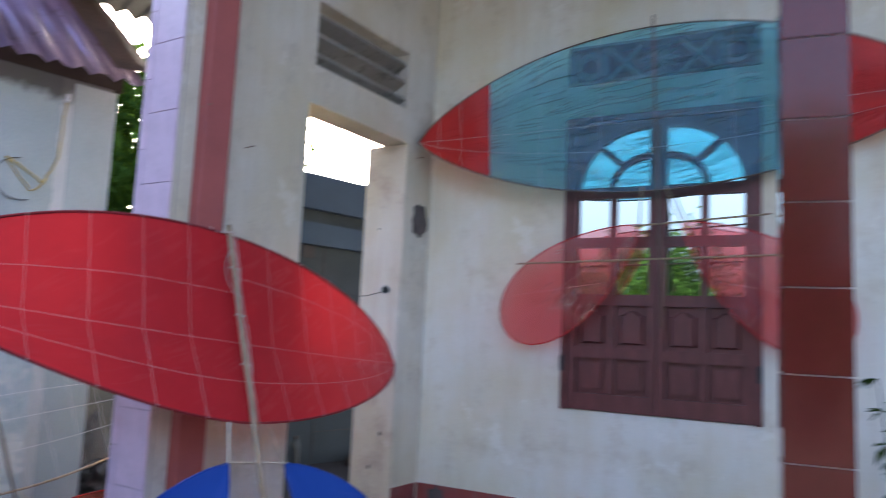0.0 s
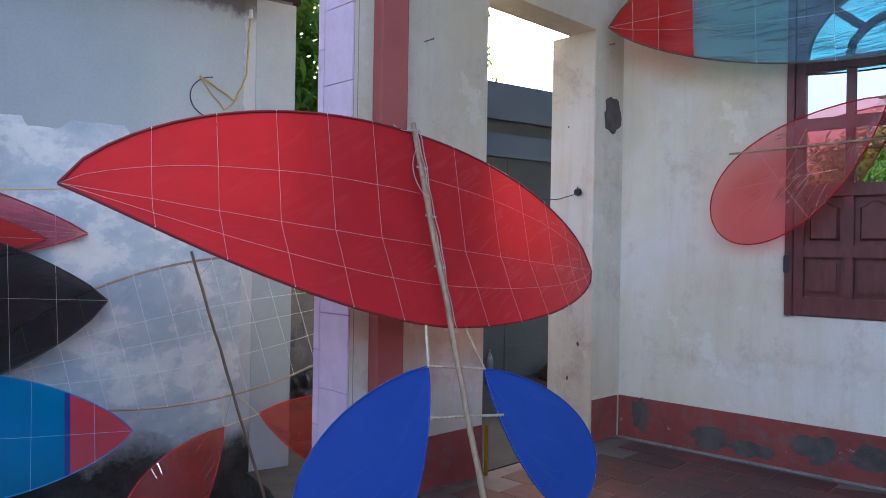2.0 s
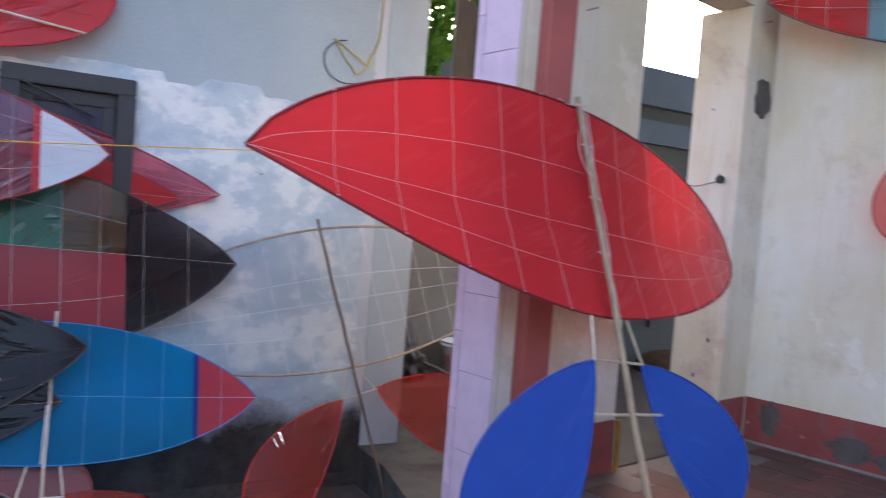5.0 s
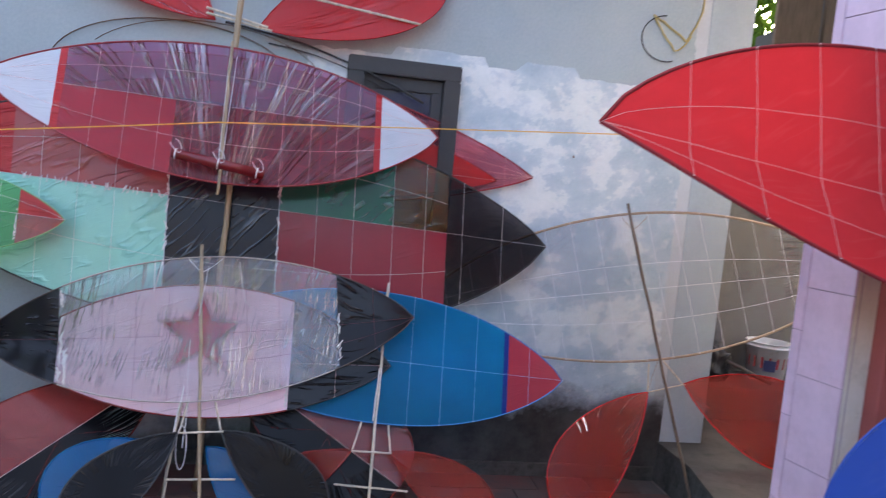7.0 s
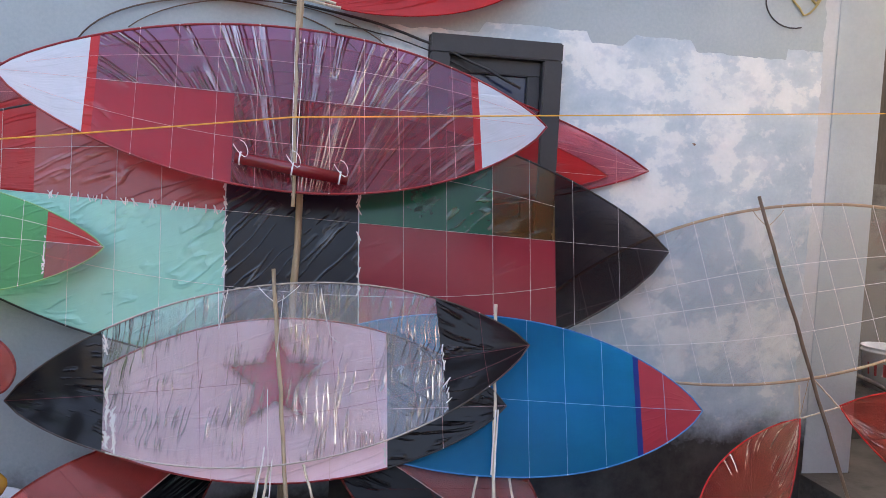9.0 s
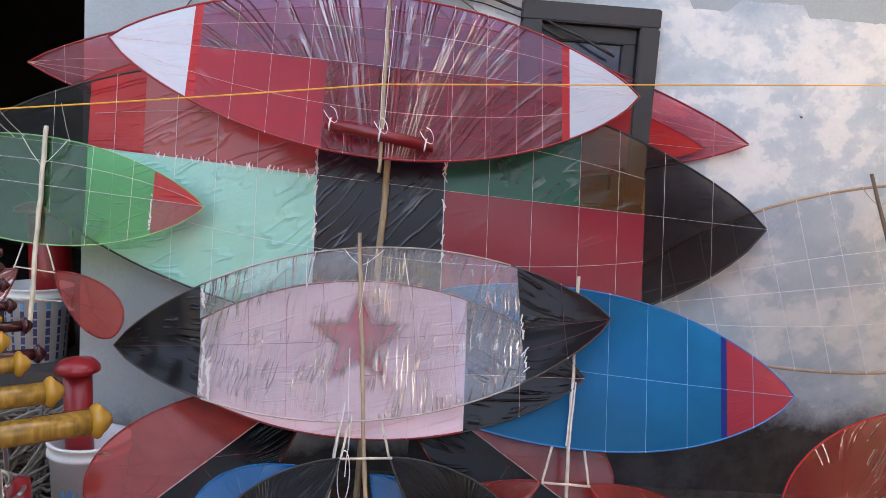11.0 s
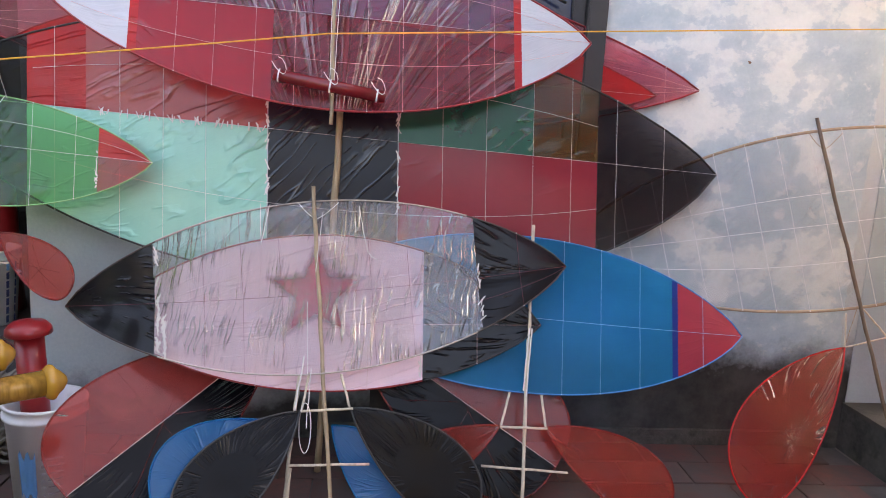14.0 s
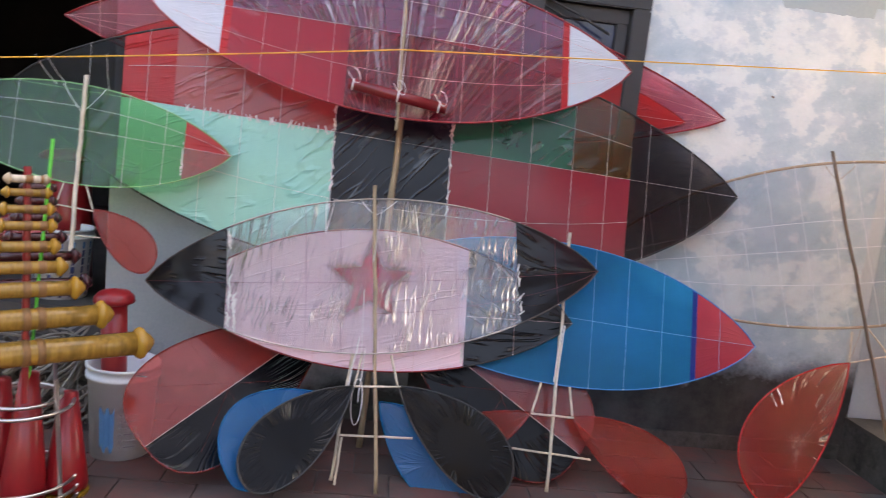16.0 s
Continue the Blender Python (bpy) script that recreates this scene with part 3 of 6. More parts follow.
def kite(label, sail, panels, rim, rim_radius=0.0045, pole=None, pole_mat=BAMBOO, pole_radius=0.009, ribs=(), lines=(), thread=STRING, thread_radius=0.0007, seams=(), rim_mid=None):
    """A flute kite: panels of film on a bent bamboo rim, a pole, and threads."""
    k = thing("kite", label, "kite", group="kites on display")
    for s0, s1, v0, v1, m, what in panels:
        ns = max(4, int(abs(s1 - s0) * 22))
        part("sail_panel", sail.panel(s0, s1, v0, v1, ns, 10), m, k, what, smooth=True)
    for upper in (True, False):
        part("rim", tube(sail.edge(upper), rim_radius, 6), rim, k, "", True)
        if rim_mid:
            part("rim_strip", tube(sail.along(1 if upper else -1, rim_mid[0], rim_mid[1], 30, 0.004), rim_radius * 1.05, 6), rim_mid[2], k, rim_mid[3], True)
    if pole:
        part("pole", rod(*pole, pole_radius, 14, 8, 0.003, 3, knots=0.10), pole_mat, k, "round bamboo pole", True)
    for s, v0, v1 in ribs:
        part("thread", tube(sail.across(s, v0, v1), thread_radius, 4), thread, k)
        for v in (v0, v1):
            if abs(v) == 1:
                part("knot", KNOT, None, k, at=Matrix.Translation(sail.at(s, v, 0.006)))
    for v, s0, s1 in lines:
        part("thread", tube(sail.along(v, s0, s1), thread_radius, 4), thread, k)
    for s, v0, v1, m in seams:
        part("seam_tape", sail.panel(s - 0.0012, s + 0.0012, v0, v1, 2, 10, 0.003), m, k, "", True)
    return k


def lobe_points(a, e, wide_in, wide_out, facing=(0, -1, 0.25), blunt=0.5, blunt_in=0.5):
    """A tear shape from its point a to its round end e; wide_out is the half width on the upper side."""
    a, e = Vector(a), Vector(e)
    ax = e - a
    side = ax.cross(Vector(facing)).normalized()
    if side.z < 0:
        side = -side

    def at(f, g, lift=0.0):
        w = 2.36 * f ** 0.9 * max(0.0, 1 - f) ** (blunt if g > 0 else blunt_in)
        k = wide_out if g > 0 else wide_in
        return a + ax * f + side * (g * w * k) + Vector(facing).normalized() * lift
    return at


def lobe(parent, a, e, wide_in, wide_out, material, rim, facing=(0, -1, 0.25), split=None, label="", radius=0.004, stays=True, rim_mat2=None, blunt=0.5, blunt_in=0.5, stay_mat=None):
    """A tear-shaped tail leaf: film within a bent rim; split gives a second film on the inner side."""
    at = lobe_points(a, e, wide_in, wide_out, facing, blunt, blunt_in)
    leaf = new("tail_leaf")
    leaf.parent = parent
    if label:
        leaf["label"] = label
    for g0, g1, m in ([(-1, 1, material)] if not split else [(-1, 0, material), (0, 1, split)]):
        bm = bmesh.new()
        uvl = bm.loops.layers.uv.new("film")
        nf, ng = 20, 8
        vs, uv = [], []
        for i in range(nf + 1):
            f = 1 - (1 - i / nf) ** 2
            row, urow = [], []
            for j in range(ng + 1):
                g = g0 + (g1 - g0) * j / ng
                p = at(f, g, 0.004 * noise.noise(Vector((f * 6, g * 3, a[0] * 9))))
                row.append(bm.verts.new(p))
                urow.append((f * 0.6, g * 0.2))
            vs.append(row)
            uv.append(urow)
        for i in range(nf):
            for j in range(ng):
                ids = [(i, j), (i + 1, j), (i + 1, j + 1), (i, j + 1)]
                fc = bm.faces.new([vs[p][q] for p, q in ids])
                for lp, (p, q) in zip(fc.loops, ids):
                    lp[uvl].uv = uv[p][q]
        bmesh.ops.remove_doubles(bm, verts=bm.verts, dist=1e-5)
        part("film", bm, m, leaf, "", True)
    n = 24
    part("rim", tube([at(1 - (1 - k / n) ** 2, 1) for k in range(n + 1)] + [at(1 - (k / n) ** 2, -1) for k in range(1, n + 1)], radius, 6), rim, leaf, "", True)
    if split:
        part("spine", tube([at(k / 8, 0, 0.003) for k in range(9)], 0.0017, 5), rim_mat2 or PALECORD, leaf, "pale middle rib", True)
    if stays:
        for q in (0.0, 0.8, 1.6, 2.4):
            p1 = at(min(0.97, max(0.05, 0.60 + 0.34 * math.cos(q))), 0.97 * math.sin(q) if math.sin(q) else 0.0, 0.003)
            p2 = at(min(0.97, max(0.05, 0.60 - 0.34 * math.cos(q))), -0.97 * math.sin(q), 0.003)
            part("stay", rod(p1, p2, 0.0008, 2, 4), stay_mat or rim, leaf)
    return leaf


def place(origin, angle):
    return pose(origin[0], origin[1], 0, 0, 0, angle)


# ---- the setting ----
YARD, LEDGE, FLOOR = 0.0, 0.21, 0.43


def roof_at(y):
    """Height of the veranda roof, which rises towards the front."""
    return 4.08 + 0.20 * (5.2 - y)


W2 = place((1.963, 2.917), 10.25)      # door wall: x along it, y into it
WW = place((4.123, 3.307), -76.05)     # window wall: x along it, y into it


def structure(name, bm, material, label, at=None, category=""):
    ob = part(name, bm, material, at=at)
    return tagged(ob, label, category or name.split("_")[0], kind="structure")


ground = structure("ground", boxes(((-60, -60, -0.3), (60, 60, -0.012))), EARTH, "stained grey cement yard under the display", category="ground")

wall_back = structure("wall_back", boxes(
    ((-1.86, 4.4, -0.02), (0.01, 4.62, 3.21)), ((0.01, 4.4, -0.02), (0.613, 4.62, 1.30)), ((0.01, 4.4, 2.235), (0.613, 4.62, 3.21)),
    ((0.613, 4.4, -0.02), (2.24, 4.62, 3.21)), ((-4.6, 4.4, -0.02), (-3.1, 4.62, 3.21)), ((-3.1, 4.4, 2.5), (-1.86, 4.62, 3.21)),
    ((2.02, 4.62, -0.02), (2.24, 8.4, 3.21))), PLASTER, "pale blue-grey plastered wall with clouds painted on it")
pilaster = structure("pilaster_back", boxes(((2.0, 4.392, 0.0), (2.262, 4.398, 3.19)), bevel=0.002), worn("pale grey plaster", (0.36, 0.42, 0.455), 0.85, 0.12, 2.0, 50, 0.35, 0.004), "plain grey pilaster at the end of the wall", category="pilaster")
structure("skirting_back", boxes(((-1.0, 4.385, -0.01), (1.985, 4.398, 0.075)), bevel=0.004), MOSSY, "low grey cement skirting along the wall foot", category="skirting")
# storeroom surfaces coloured near black to stand for missing light
room = structure("wall_inner_room", boxes(((-4.6, 4.66, 0.43), (-4.5, 8.4, 3.1)), ((-4.6, 8.3, 0.43), (2.0, 8.4, 3.1)), ((1.9, 4.64, 0.43), (2.0, 8.3, 3.1))), DARKFILL, "storeroom walls with shade put into their dark colour")
structure("floor_inner_room", boxes(((-4.58, 4.45, -0.01), (2.0, 8.4, 0.43))), DARKFILL, "raised storeroom floor with shade in its dark colour", category="floor")
structure("ceiling_inner_room", boxes(((-4.6, 4.64, 3.1), (2.0, 8.4, 3.14))), DARKFILL, "storeroom ceiling with shade in its dark colour", category="ceiling")

# small window in the back wall
w1 = thing("window_small", "charcoal wooden casement window with dark navy panes", "window", kind="structure")
part("window_frame", boxes(((0.012, 4.345, 2.15), (0.611, 4.47, 2.233)), ((0.012, 4.345, 1.303), (0.611, 4.47, 1.38)), ((0.012, 4.345, 1.38), (0.10, 4.47, 2.15)), ((0.523, 4.345, 1.38), (0.611, 4.47, 2.15)), bevel=0.006), DARKFRAME, w1)
part("sash", boxes(((0.102, 4.385, 2.08), (0.521, 4.44, 2.148)), ((0.102, 4.385, 1.382), (0.521, 4.44, 1.45)), ((0.102, 4.385, 1.45), (0.16, 4.44, 2.08)), ((0.463, 4.385, 1.45), (0.521, 4.44, 2.08)), bevel=0.005), DARKFRAME, w1)
part("pane", box((0.16, 4.41, 1.45), (0.463, 4.418, 2.08)), NAVYPANE, w1, "dark navy pane")

# tin roof over the back wall
roof = thing("roof_back", "purple corrugated tin roof with rusty edge flashing", "roof", kind="structure")
bm = bmesh.new()
N = 150
rows = []
for i in range(N + 1):
    x = -5.0 + 7.32 * i / N
    dz = 0.022 * math.sin(2 * math.pi * (x + 5.0) / 0.13)
    rows.append([bm.verts.new((x, 4.12 + q * 2.6, 3.20 + dz + q * 2.0)) for q in (0, 0.5, 1)])
for u, w in zip(rows, rows[1:]):
    for j in range(2):
        bm.faces.new((u[j], w[j], w[j + 1], u[j + 1]))
bmesh.ops.solidify(bm, geom=bm.faces[:], thickness=0.004)
part("tin_sheet", bm, ROOFTIN, roof, "", True)
bm = bmesh.new()
prev = None
for k in range(9):
    q = k / 8
    y, z = 4.07 + q * 2.65, 3.235 + q * 2.0
    cur = [bm.verts.new((x, y, z + dz + 0.006 * math.sin(k * 2.1 + x * 9))) for x, dz in ((2.10, 0.02), (2.30, 0.035), (2.42, 0.0), (2.43, -0.07))]
    if prev:
        for a in range(3):
            bm.faces.new((prev[a], prev[a + 1], cur[a + 1], cur[a]))
    prev = cur
bmesh.ops.solidify(bm, geom=bm.faces[:], thickness=0.004)
part("flashing", bm, RUST, roof, "rusty tin edge flashing")
part("rafter_board", boxes(((-5.0, 4.41, 3.212), (2.30, 4.60, 3.395)), ((-5.0, 6.6, 3.22), (2.3, 6.65, 5.05)), ((2.25, 4.62, 3.212), (2.29, 4.9, 3.42))), DARKEAVE, roof, "eave board with the shade under the tin in its colour")

# ledge beside the back wall, veranda floor
structure("ledge", prism([(1.99, 4.395), (1.995, 4.0), (1.86, 3.32), (1.87, 3.12), (3.6, 3.45), (3.6, 4.9), (2.27, 4.9), (2.27, 4.395)], -0.02, LEDGE), MOSSY, "mouldy grey cement ledge", category="ledge")
# top coloured dark to hold the shade of the gap between the roofs
structure("ledge_top", prism([(1.985, 4.39), (1.99, 4.0), (1.855, 3.32), (1.865, 3.11), (3.6, 3.44), (3.6, 4.9), (2.27, 4.9), (2.27, 4.39)], LEDGE + 0.001, LEDGE + 0.02), worn("shade brown cement", (0.075, 0.068, 0.058), 0.8, 0.3, 4.0, 40, 0.5, 0.005, dirt=(0.04, 0.04, 0.034), amount=0.5), "worn grey cement top of the ledge", category="ledge")
structure("floor_veranda", prism([(2.36, 2.99), (2.05, 0.6), (2.6, -3.0), (7.2, -3.0), (7.2, 3.56), (4.286, 3.56), (2.36, 3.2)], -0.02, FLOOR - 0.003), PALEJOINT, "pale mortar bed of the tiled veranda floor", category="floor")
structure("step_edge", boxes(((0.36, -2.6, 0.0), (0.42, -0.004, FLOOR - 0.006))), MOSSY, "dark cement edge of the veranda", W2, "step")

# door wall with its opening and vent
wall_door = structure("wall_door", boxes(
    ((0.155, 0.0, 0.0), (0.868, 0.22, 5.2)), ((1.883, 0.0, 0.0), (2.42, 0.22, 5.2)), ((0.868, 0.0, 3.05), (1.883, 0.22, 3.29)),
    ((0.868, 0.0, 3.69), (1.883, 0.22, 5.2))), WHITEWASH, "old whitewashed wall with a tall door opening", W2)
structure("reveal_door", boxes(((1.872, 0.002, FLOOR), (1.882, 0.34, 3.045))), REVEAL, "pale stained reveal of the door opening", W2, "reveal")
structure("threshold", boxes(((0.86, 0.02, FLOOR - 0.02), (1.871, 0.75, FLOOR + 0.004))), DARKPATH, "cement threshold of the door opening, shade in its dark colour", W2)
rr = random.Random(77)
chips = thing("plaster_chips", "small dark chips in the stained plaster of the door reveal", "chips", W2, kind="structure")
for z, y, r in ((1.55, 0.10, 0.012), (1.49, 0.115, 0.018), (1.42, 0.09, 0.009), (1.27, 0.22, 0.010), (1.75, 0.16, 0.007), (2.05, 0.12, 0.008), (1.05, 0.10, 0.012), (0.82, 0.18, 0.010), (2.45, 0.2, 0.007)):
    bm = bmesh.new()
    ring = [(y + r * rr.uniform(0.6, 1.1) * math.cos(q), z + r * rr.uniform(0.8, 1.6) * math.sin(q)) for q in [2 * math.pi * k / 9 for k in range(9)]]
    low, top = [[bm.verts.new((x, u, w)) for u, w in ring] for x in (1.8705, 1.8685)]
    bm.faces.new(top)
    for k in range(9):
        bm.faces.new((low[k], low[(k + 1) % 9], top[(k + 1) % 9], top[k]))
    bmesh.ops.recalc_face_normals(bm, faces=bm.faces)
    part("chip", bm, PATCHCEM, chips)
strip = structure("strip_red", prism([(2.004, 2.854), (2.020, 2.809), (2.026, 2.804), (2.148, 2.795), (2.155, 2.80), (2.17, 2.90)], 0.0, 5.2), REDPAINT, "dull red painted half pillar", category="pilaster")
structure("baseboard_door", boxes(((0.19, -0.006, FLOOR), (0.866, -0.001, 0.70)), ((1.886, -0.006, FLOOR), (2.17, -0.001, 0.70))), REDBASE, "red painted skirting with worn patches", W2, "baseboard")
vent = thing("vent", "grey concrete louvre vent over the door", "vent", W2, kind="structure")
part("vent_frame", boxes(((0.868, 0.0, 3.29), (0.90, 0.2, 3.69)), ((1.85, 0.0, 3.29), (1.882, 0.2, 3.69))), WHITEWASH, vent)
for k in range(3):
    z = 3.33 + 0.125 * k
    bm = boxes(((0.902, 0.0, -0.02), (1.848, 0.16, 0.02)), bevel=0.004)
    bmesh.ops.rotate(bm, verts=bm.verts, cent=(0, 0.08, 0), matrix=Matrix.Rotation(radians(-32), 3, "X"))
    bmesh.ops.translate(bm, verts=bm.verts, vec=(0, 0.02, z))
    part("slat", bm, CEMENT, vent)

# pink tiled end of the door wall
pier = structure("wall_pier", prism([(1.9035, 2.8415), (2.006, 2.856), (2.15, 2.87), (2.15, 3.02), (1.95, 3.13), (1.915, 3.0)], 0.0, 5.2), WHITEWASH, "whitewashed pier between the pink tiles and the red half pillar", category="wall")
END_NEAR, END_FAR = Vector((1.902, 2.844, 0)), Vector((1.856, 3.108, 0))
end = structure("wall_end", prism([END_NEAR.xy, (1.925, 2.844), (1.90, 3.115), END_FAR.xy], 0.0, 5.2), GROUT, "grout bed of the pink tiled wall end", category="wall")
tdir = (END_FAR - END_NEAR).normalized()
tm = Matrix(((tdir.x, tdir.y, 0, END_NEAR.x), (tdir.y, -tdir.x, 0, END_NEAR.y), (0, 0, 1, 0), (0, 0, 0, 1)))
tile_me = mesh_of(box((0.0, -0.008, 0.0), (0.2175, 0.001, 0.345), 0.0015), "tile", PINKTILE)
slip_me = mesh_of(box((0.2205, -0.008, 0.0), (0.268, 0.001, 0.345), 0.0015), "tile", PINKTILE)
for k in range(14):
    for me, dz in ((tile_me, 0.0), (slip_me, 0.174)):
        t = part("tile", me, None, end)
        t.matrix_basis = tm @ pose(0, 0, 0.294 + 0.348 * (k - 1) + dz)

# window wall
wall_window = structure("wall_window", boxes(
    ((-0.25, 0.0, 0.0), (1.039, 0.22, 5.2)), ((2.238, 0.0, 0.0), (6.4, 0.22, 5.2)), ((1.039, 0.0, 0.0), (2.238, 0.22, 1.30)), ((1.039, 0.0, 3.205), (2.238, 0.22, 3.43)), ((1.039, 0.0, 3.70), (2.238, 0.22, 5.2))), CREAMWASH, "cream whitewashed wall with faint water stains", WW)
structure("baseboard_window", boxes(((0.006, -0.008, FLOOR), (6.4, -0.001, 0.70))), REDBASE, "red painted skirting with grey cement patches", WW, "baseboard")


def cement_patch(at, x, z, w, h, seed):
    rnd = random.Random(seed)
    bm = bmesh.new()
    ring = []
    for k in range(46):
        q = 2 * math.pi * k / 46
        r = 1 + 0.45 * noise.noise(Vector((math.cos(q) * 1.6, math.sin(q) * 1.6, seed * 3.1))) + rnd.uniform(-0.06, 0.06)
        ring.append(bm.verts.new((x + math.cos(q) * w * r / 2, -0.011, z + math.sin(q) * h * r / 2)))
    f = bm.faces.new(ring)
    r2 = bmesh.ops.extrude_face_region(bm, geom=[f])
    bmesh.ops.translate(bm, verts=[v for v in r2["geom"] if isinstance(v, bmesh.types.BMVert)], vec=(0, 0.010, 0))
    bmesh.ops.recalc_face_normals(bm, faces=bm.faces)
    return tagged(part("cement_patch", bm, PATCHCEM, at=at), "rough grey cement repair patch on the wall", "patch", "cement patches", "structure")


for x, z, w, h, sd in ((0.16, 0.60, 0.12, 0.19, 1), (0.62, 0.53, 0.26, 0.13, 2), (0.86, 0.50, 0.24, 0.10, 3), (1.22, 0.57, 0.22, 0.17, 4), (1.5, 0.58, 0.24, 0.14, 5), (1.95, 0.6, 0.2, 0.12, 6)):
    cement_patch(WW, x, z, w, h, sd)
cement_patch(W2, 2.06, 2.53, 0.19, 0.20, 7)

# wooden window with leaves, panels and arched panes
# added light blocker filling the opening behind the window leaves
structure("wall_inner_window", boxes(((0.9, 0.24, 1.1), (2.4, 0.28, 3.85))), DARKFILL, "dark slab added behind the window to stop light leaking through", WW, "wall")
win = thing("window_brown", "brown painted wooden double window with mirrored panes, closed", "window", WW, kind="structure")
X0, X1, XM = 1.04, 2.237, 1.640
part("window_frame", boxes(((X0, -0.03, 1.30), (X0 + 0.04, 0.10, 3.20)), ((X1 - 0.04, -0.03, 1.30), (X1, 0.10, 3.20)), ((X0 + 0.04, -0.03, 3.155), (X1 - 0.04, 0.10, 3.20)), bevel=0.004), BROWNWOOD, win)


def arch_panel(x0, x1, z1, hole, y0, y1, n=16):
    """A board with a quarter-round hole cut into one lower corner: built as strips round the hole."""
    bm = bmesh.new()
    cx, cz, r, rz, sgn = hole
    rim_in, rim_out = [], []
    for k in range(n + 1):
        q = math.pi / 2 * k / n
        dx, dz = math.cos(q), math.sin(q)
        rim_in.append((cx + sgn * r * dx, cz + rz * dz))
        far = x1 if sgn > 0 else x0
        tx = (far - cx) / (sgn * dx) if dx > 1e-6 else 1e9
        tz = (z1 - cz) / dz if dz > 1e-6 else 1e9
        t = min(abs(tx), abs(tz))
        rim_out.append((cx + sgn * t * dx, cz + t * dz))
    for k in range(n):
        q = [rim_in[k], rim_in[k + 1], rim_out[k + 1], rim_out[k]]
        fr = [bm.verts.new((x, y0, z)) for x, z in q]
        bk = [bm.verts.new((x, y1, z)) for x, z in q]
        bm.faces.new(fr)
        bm.faces.new(bk[::-1])
        for i in range(4):
            j = (i + 1) % 4
            bm.faces.new((fr[i], bk[i], bk[j], fr[j]))
    bmesh.ops.recalc_face_normals(bm, faces=bm.faces)
    return bm


for side in (0, 1):
    x0, x1 = (X0 + 0.042, XM - 0.002) if side == 0 else (XM + 0.002, X1 - 0.042)
    leaf = new("window_leaf")
    leaf.parent = win
    st = 0.052
    xm = (x0 + x1) / 2
    part("stile", boxes(((x0, -0.012, 1.305), (x0 + st, 0.03, 3.153)), ((x1 - st, -0.012, 1.305), (x1, 0.03, 3.153)), bevel=0.003), BROWNWOOD, leaf)
    rails = [(1.305, 1.41), (1.63, 1.70), (1.965, 2.035), (2.335, 2.40), (2.655, 2.725)]
    for a, b in rails:
        part("rail", boxes(((x0 + st, -0.012, a), (x1 - st, 0.03, b)), bevel=0.003), BROWNWOOD, leaf)
    part("muntin", boxes(((xm - 0.024, -0.010, 1.41), (xm + 0.024, 0.028, 1.63)), ((xm - 0.024, -0.010, 1.70), (xm + 0.024, 0.028, 1.965)), ((xm - 0.022, -0.010, 2.035), (xm + 0.022, 0.028, 2.335)), ((xm - 0.022, -0.010, 2.40), (xm + 0.022, 0.028, 2.655)), bevel=0.003), BROWNWOOD, leaf)
    for u0, u1 in ((x0 + st, xm - 0.024), (xm + 0.024, x1 - st)):
        for z0, z1 in ((1.41, 1.63), (1.70, 1.965)):
            bm = box((u0, 0.018, z0), (u1, 0.026, z1))
            if z0 < 1.6:
                add_box(bm, (u0 + 0.024, -0.006, z0 + 0.024), (u1 - 0.024, 0.0185, z1 - 0.024), 0.011)
            else:
                rim_p = [(u0 + 0.024, z0 + 0.024), (u1 - 0.024, z0 + 0.024)]
                rim_p += [(u1 - 0.024 - (u1 - u0 - 0.048) * k / 10, z1 - 0.06 + 0.034 * math.sin(math.pi * k / 10) ** 2) for k in range(11)]
                lo_v = [bm.verts.new((x, 0.0185, z)) for x, z in rim_p]
                cxp, czp = (u0 + u1) / 2, (z0 + z1) / 2
                hi_v = [bm.verts.new((cxp + (x - cxp) * 0.82, -0.006, czp + (z - czp) * 0.9)) for x, z in rim_p]
                bm.faces.new(hi_v)
                for k in range(len(rim_p)):
                    bm.faces.new((lo_v[k], lo_v[(k + 1) % len(rim_p)], hi_v[(k + 1) % len(rim_p)], hi_v[k]))
                bmesh.ops.recalc_face_normals(bm, faces=bm.faces)
            part("wood_panel", bm, BROWNWOOD, leaf)
        for z0, z1 in ((2.035, 2.335), (2.40, 2.655)):
            part("pane", box((u0, 0.012, z0), (u1, 0.016, z1)), MIRROR, leaf, "mirrored pane with sky and leaves")
    # arched light over the panes
    cx = x1 - st if side == 0 else x0 + st
    sgn = -1 if side == 0 else 1
    part("arch_board", arch_panel(x0 + st, x1 - st, 3.153, (cx, 2.725, 0.445, 0.375, sgn), -0.010, 0.028), BROWNWOOD, leaf)
    part("arch_pane", box((x0 + st, 0.012, 2.725), (x1 - st, 0.016, 3.12)), MIRROR, leaf, "mirrored arched pane")
    rim = [(cx + sgn * 0.235 * math.cos(q), 0.0, 2.725 + 0.195 * math.sin(q)) for q in [math.pi / 2 * k / 12 for k in range(13)]]
    part("arch_bar", tube(rim, 0.022, 4), BROWNWOOD, leaf)
    q = radians(45)
    part("arch_bar", tube([(cx + sgn * 0.235 * math.cos(q), 0.0, 2.725 + 0.195 * math.sin(q)), (cx + sgn * 0.455 * math.cos(q), 0.0, 2.725 + 0.385 * math.sin(q))], 0.022, 4), BROWNWOOD, leaf)
    hx = x0 - 0.03 if side == 0 else x1 + 0.03
    part("hinge", boxes(((hx - 0.015, -0.04, 1.54), (hx + 0.015, -0.028, 1.64)), bevel=0.004), DARKFRAME, leaf)

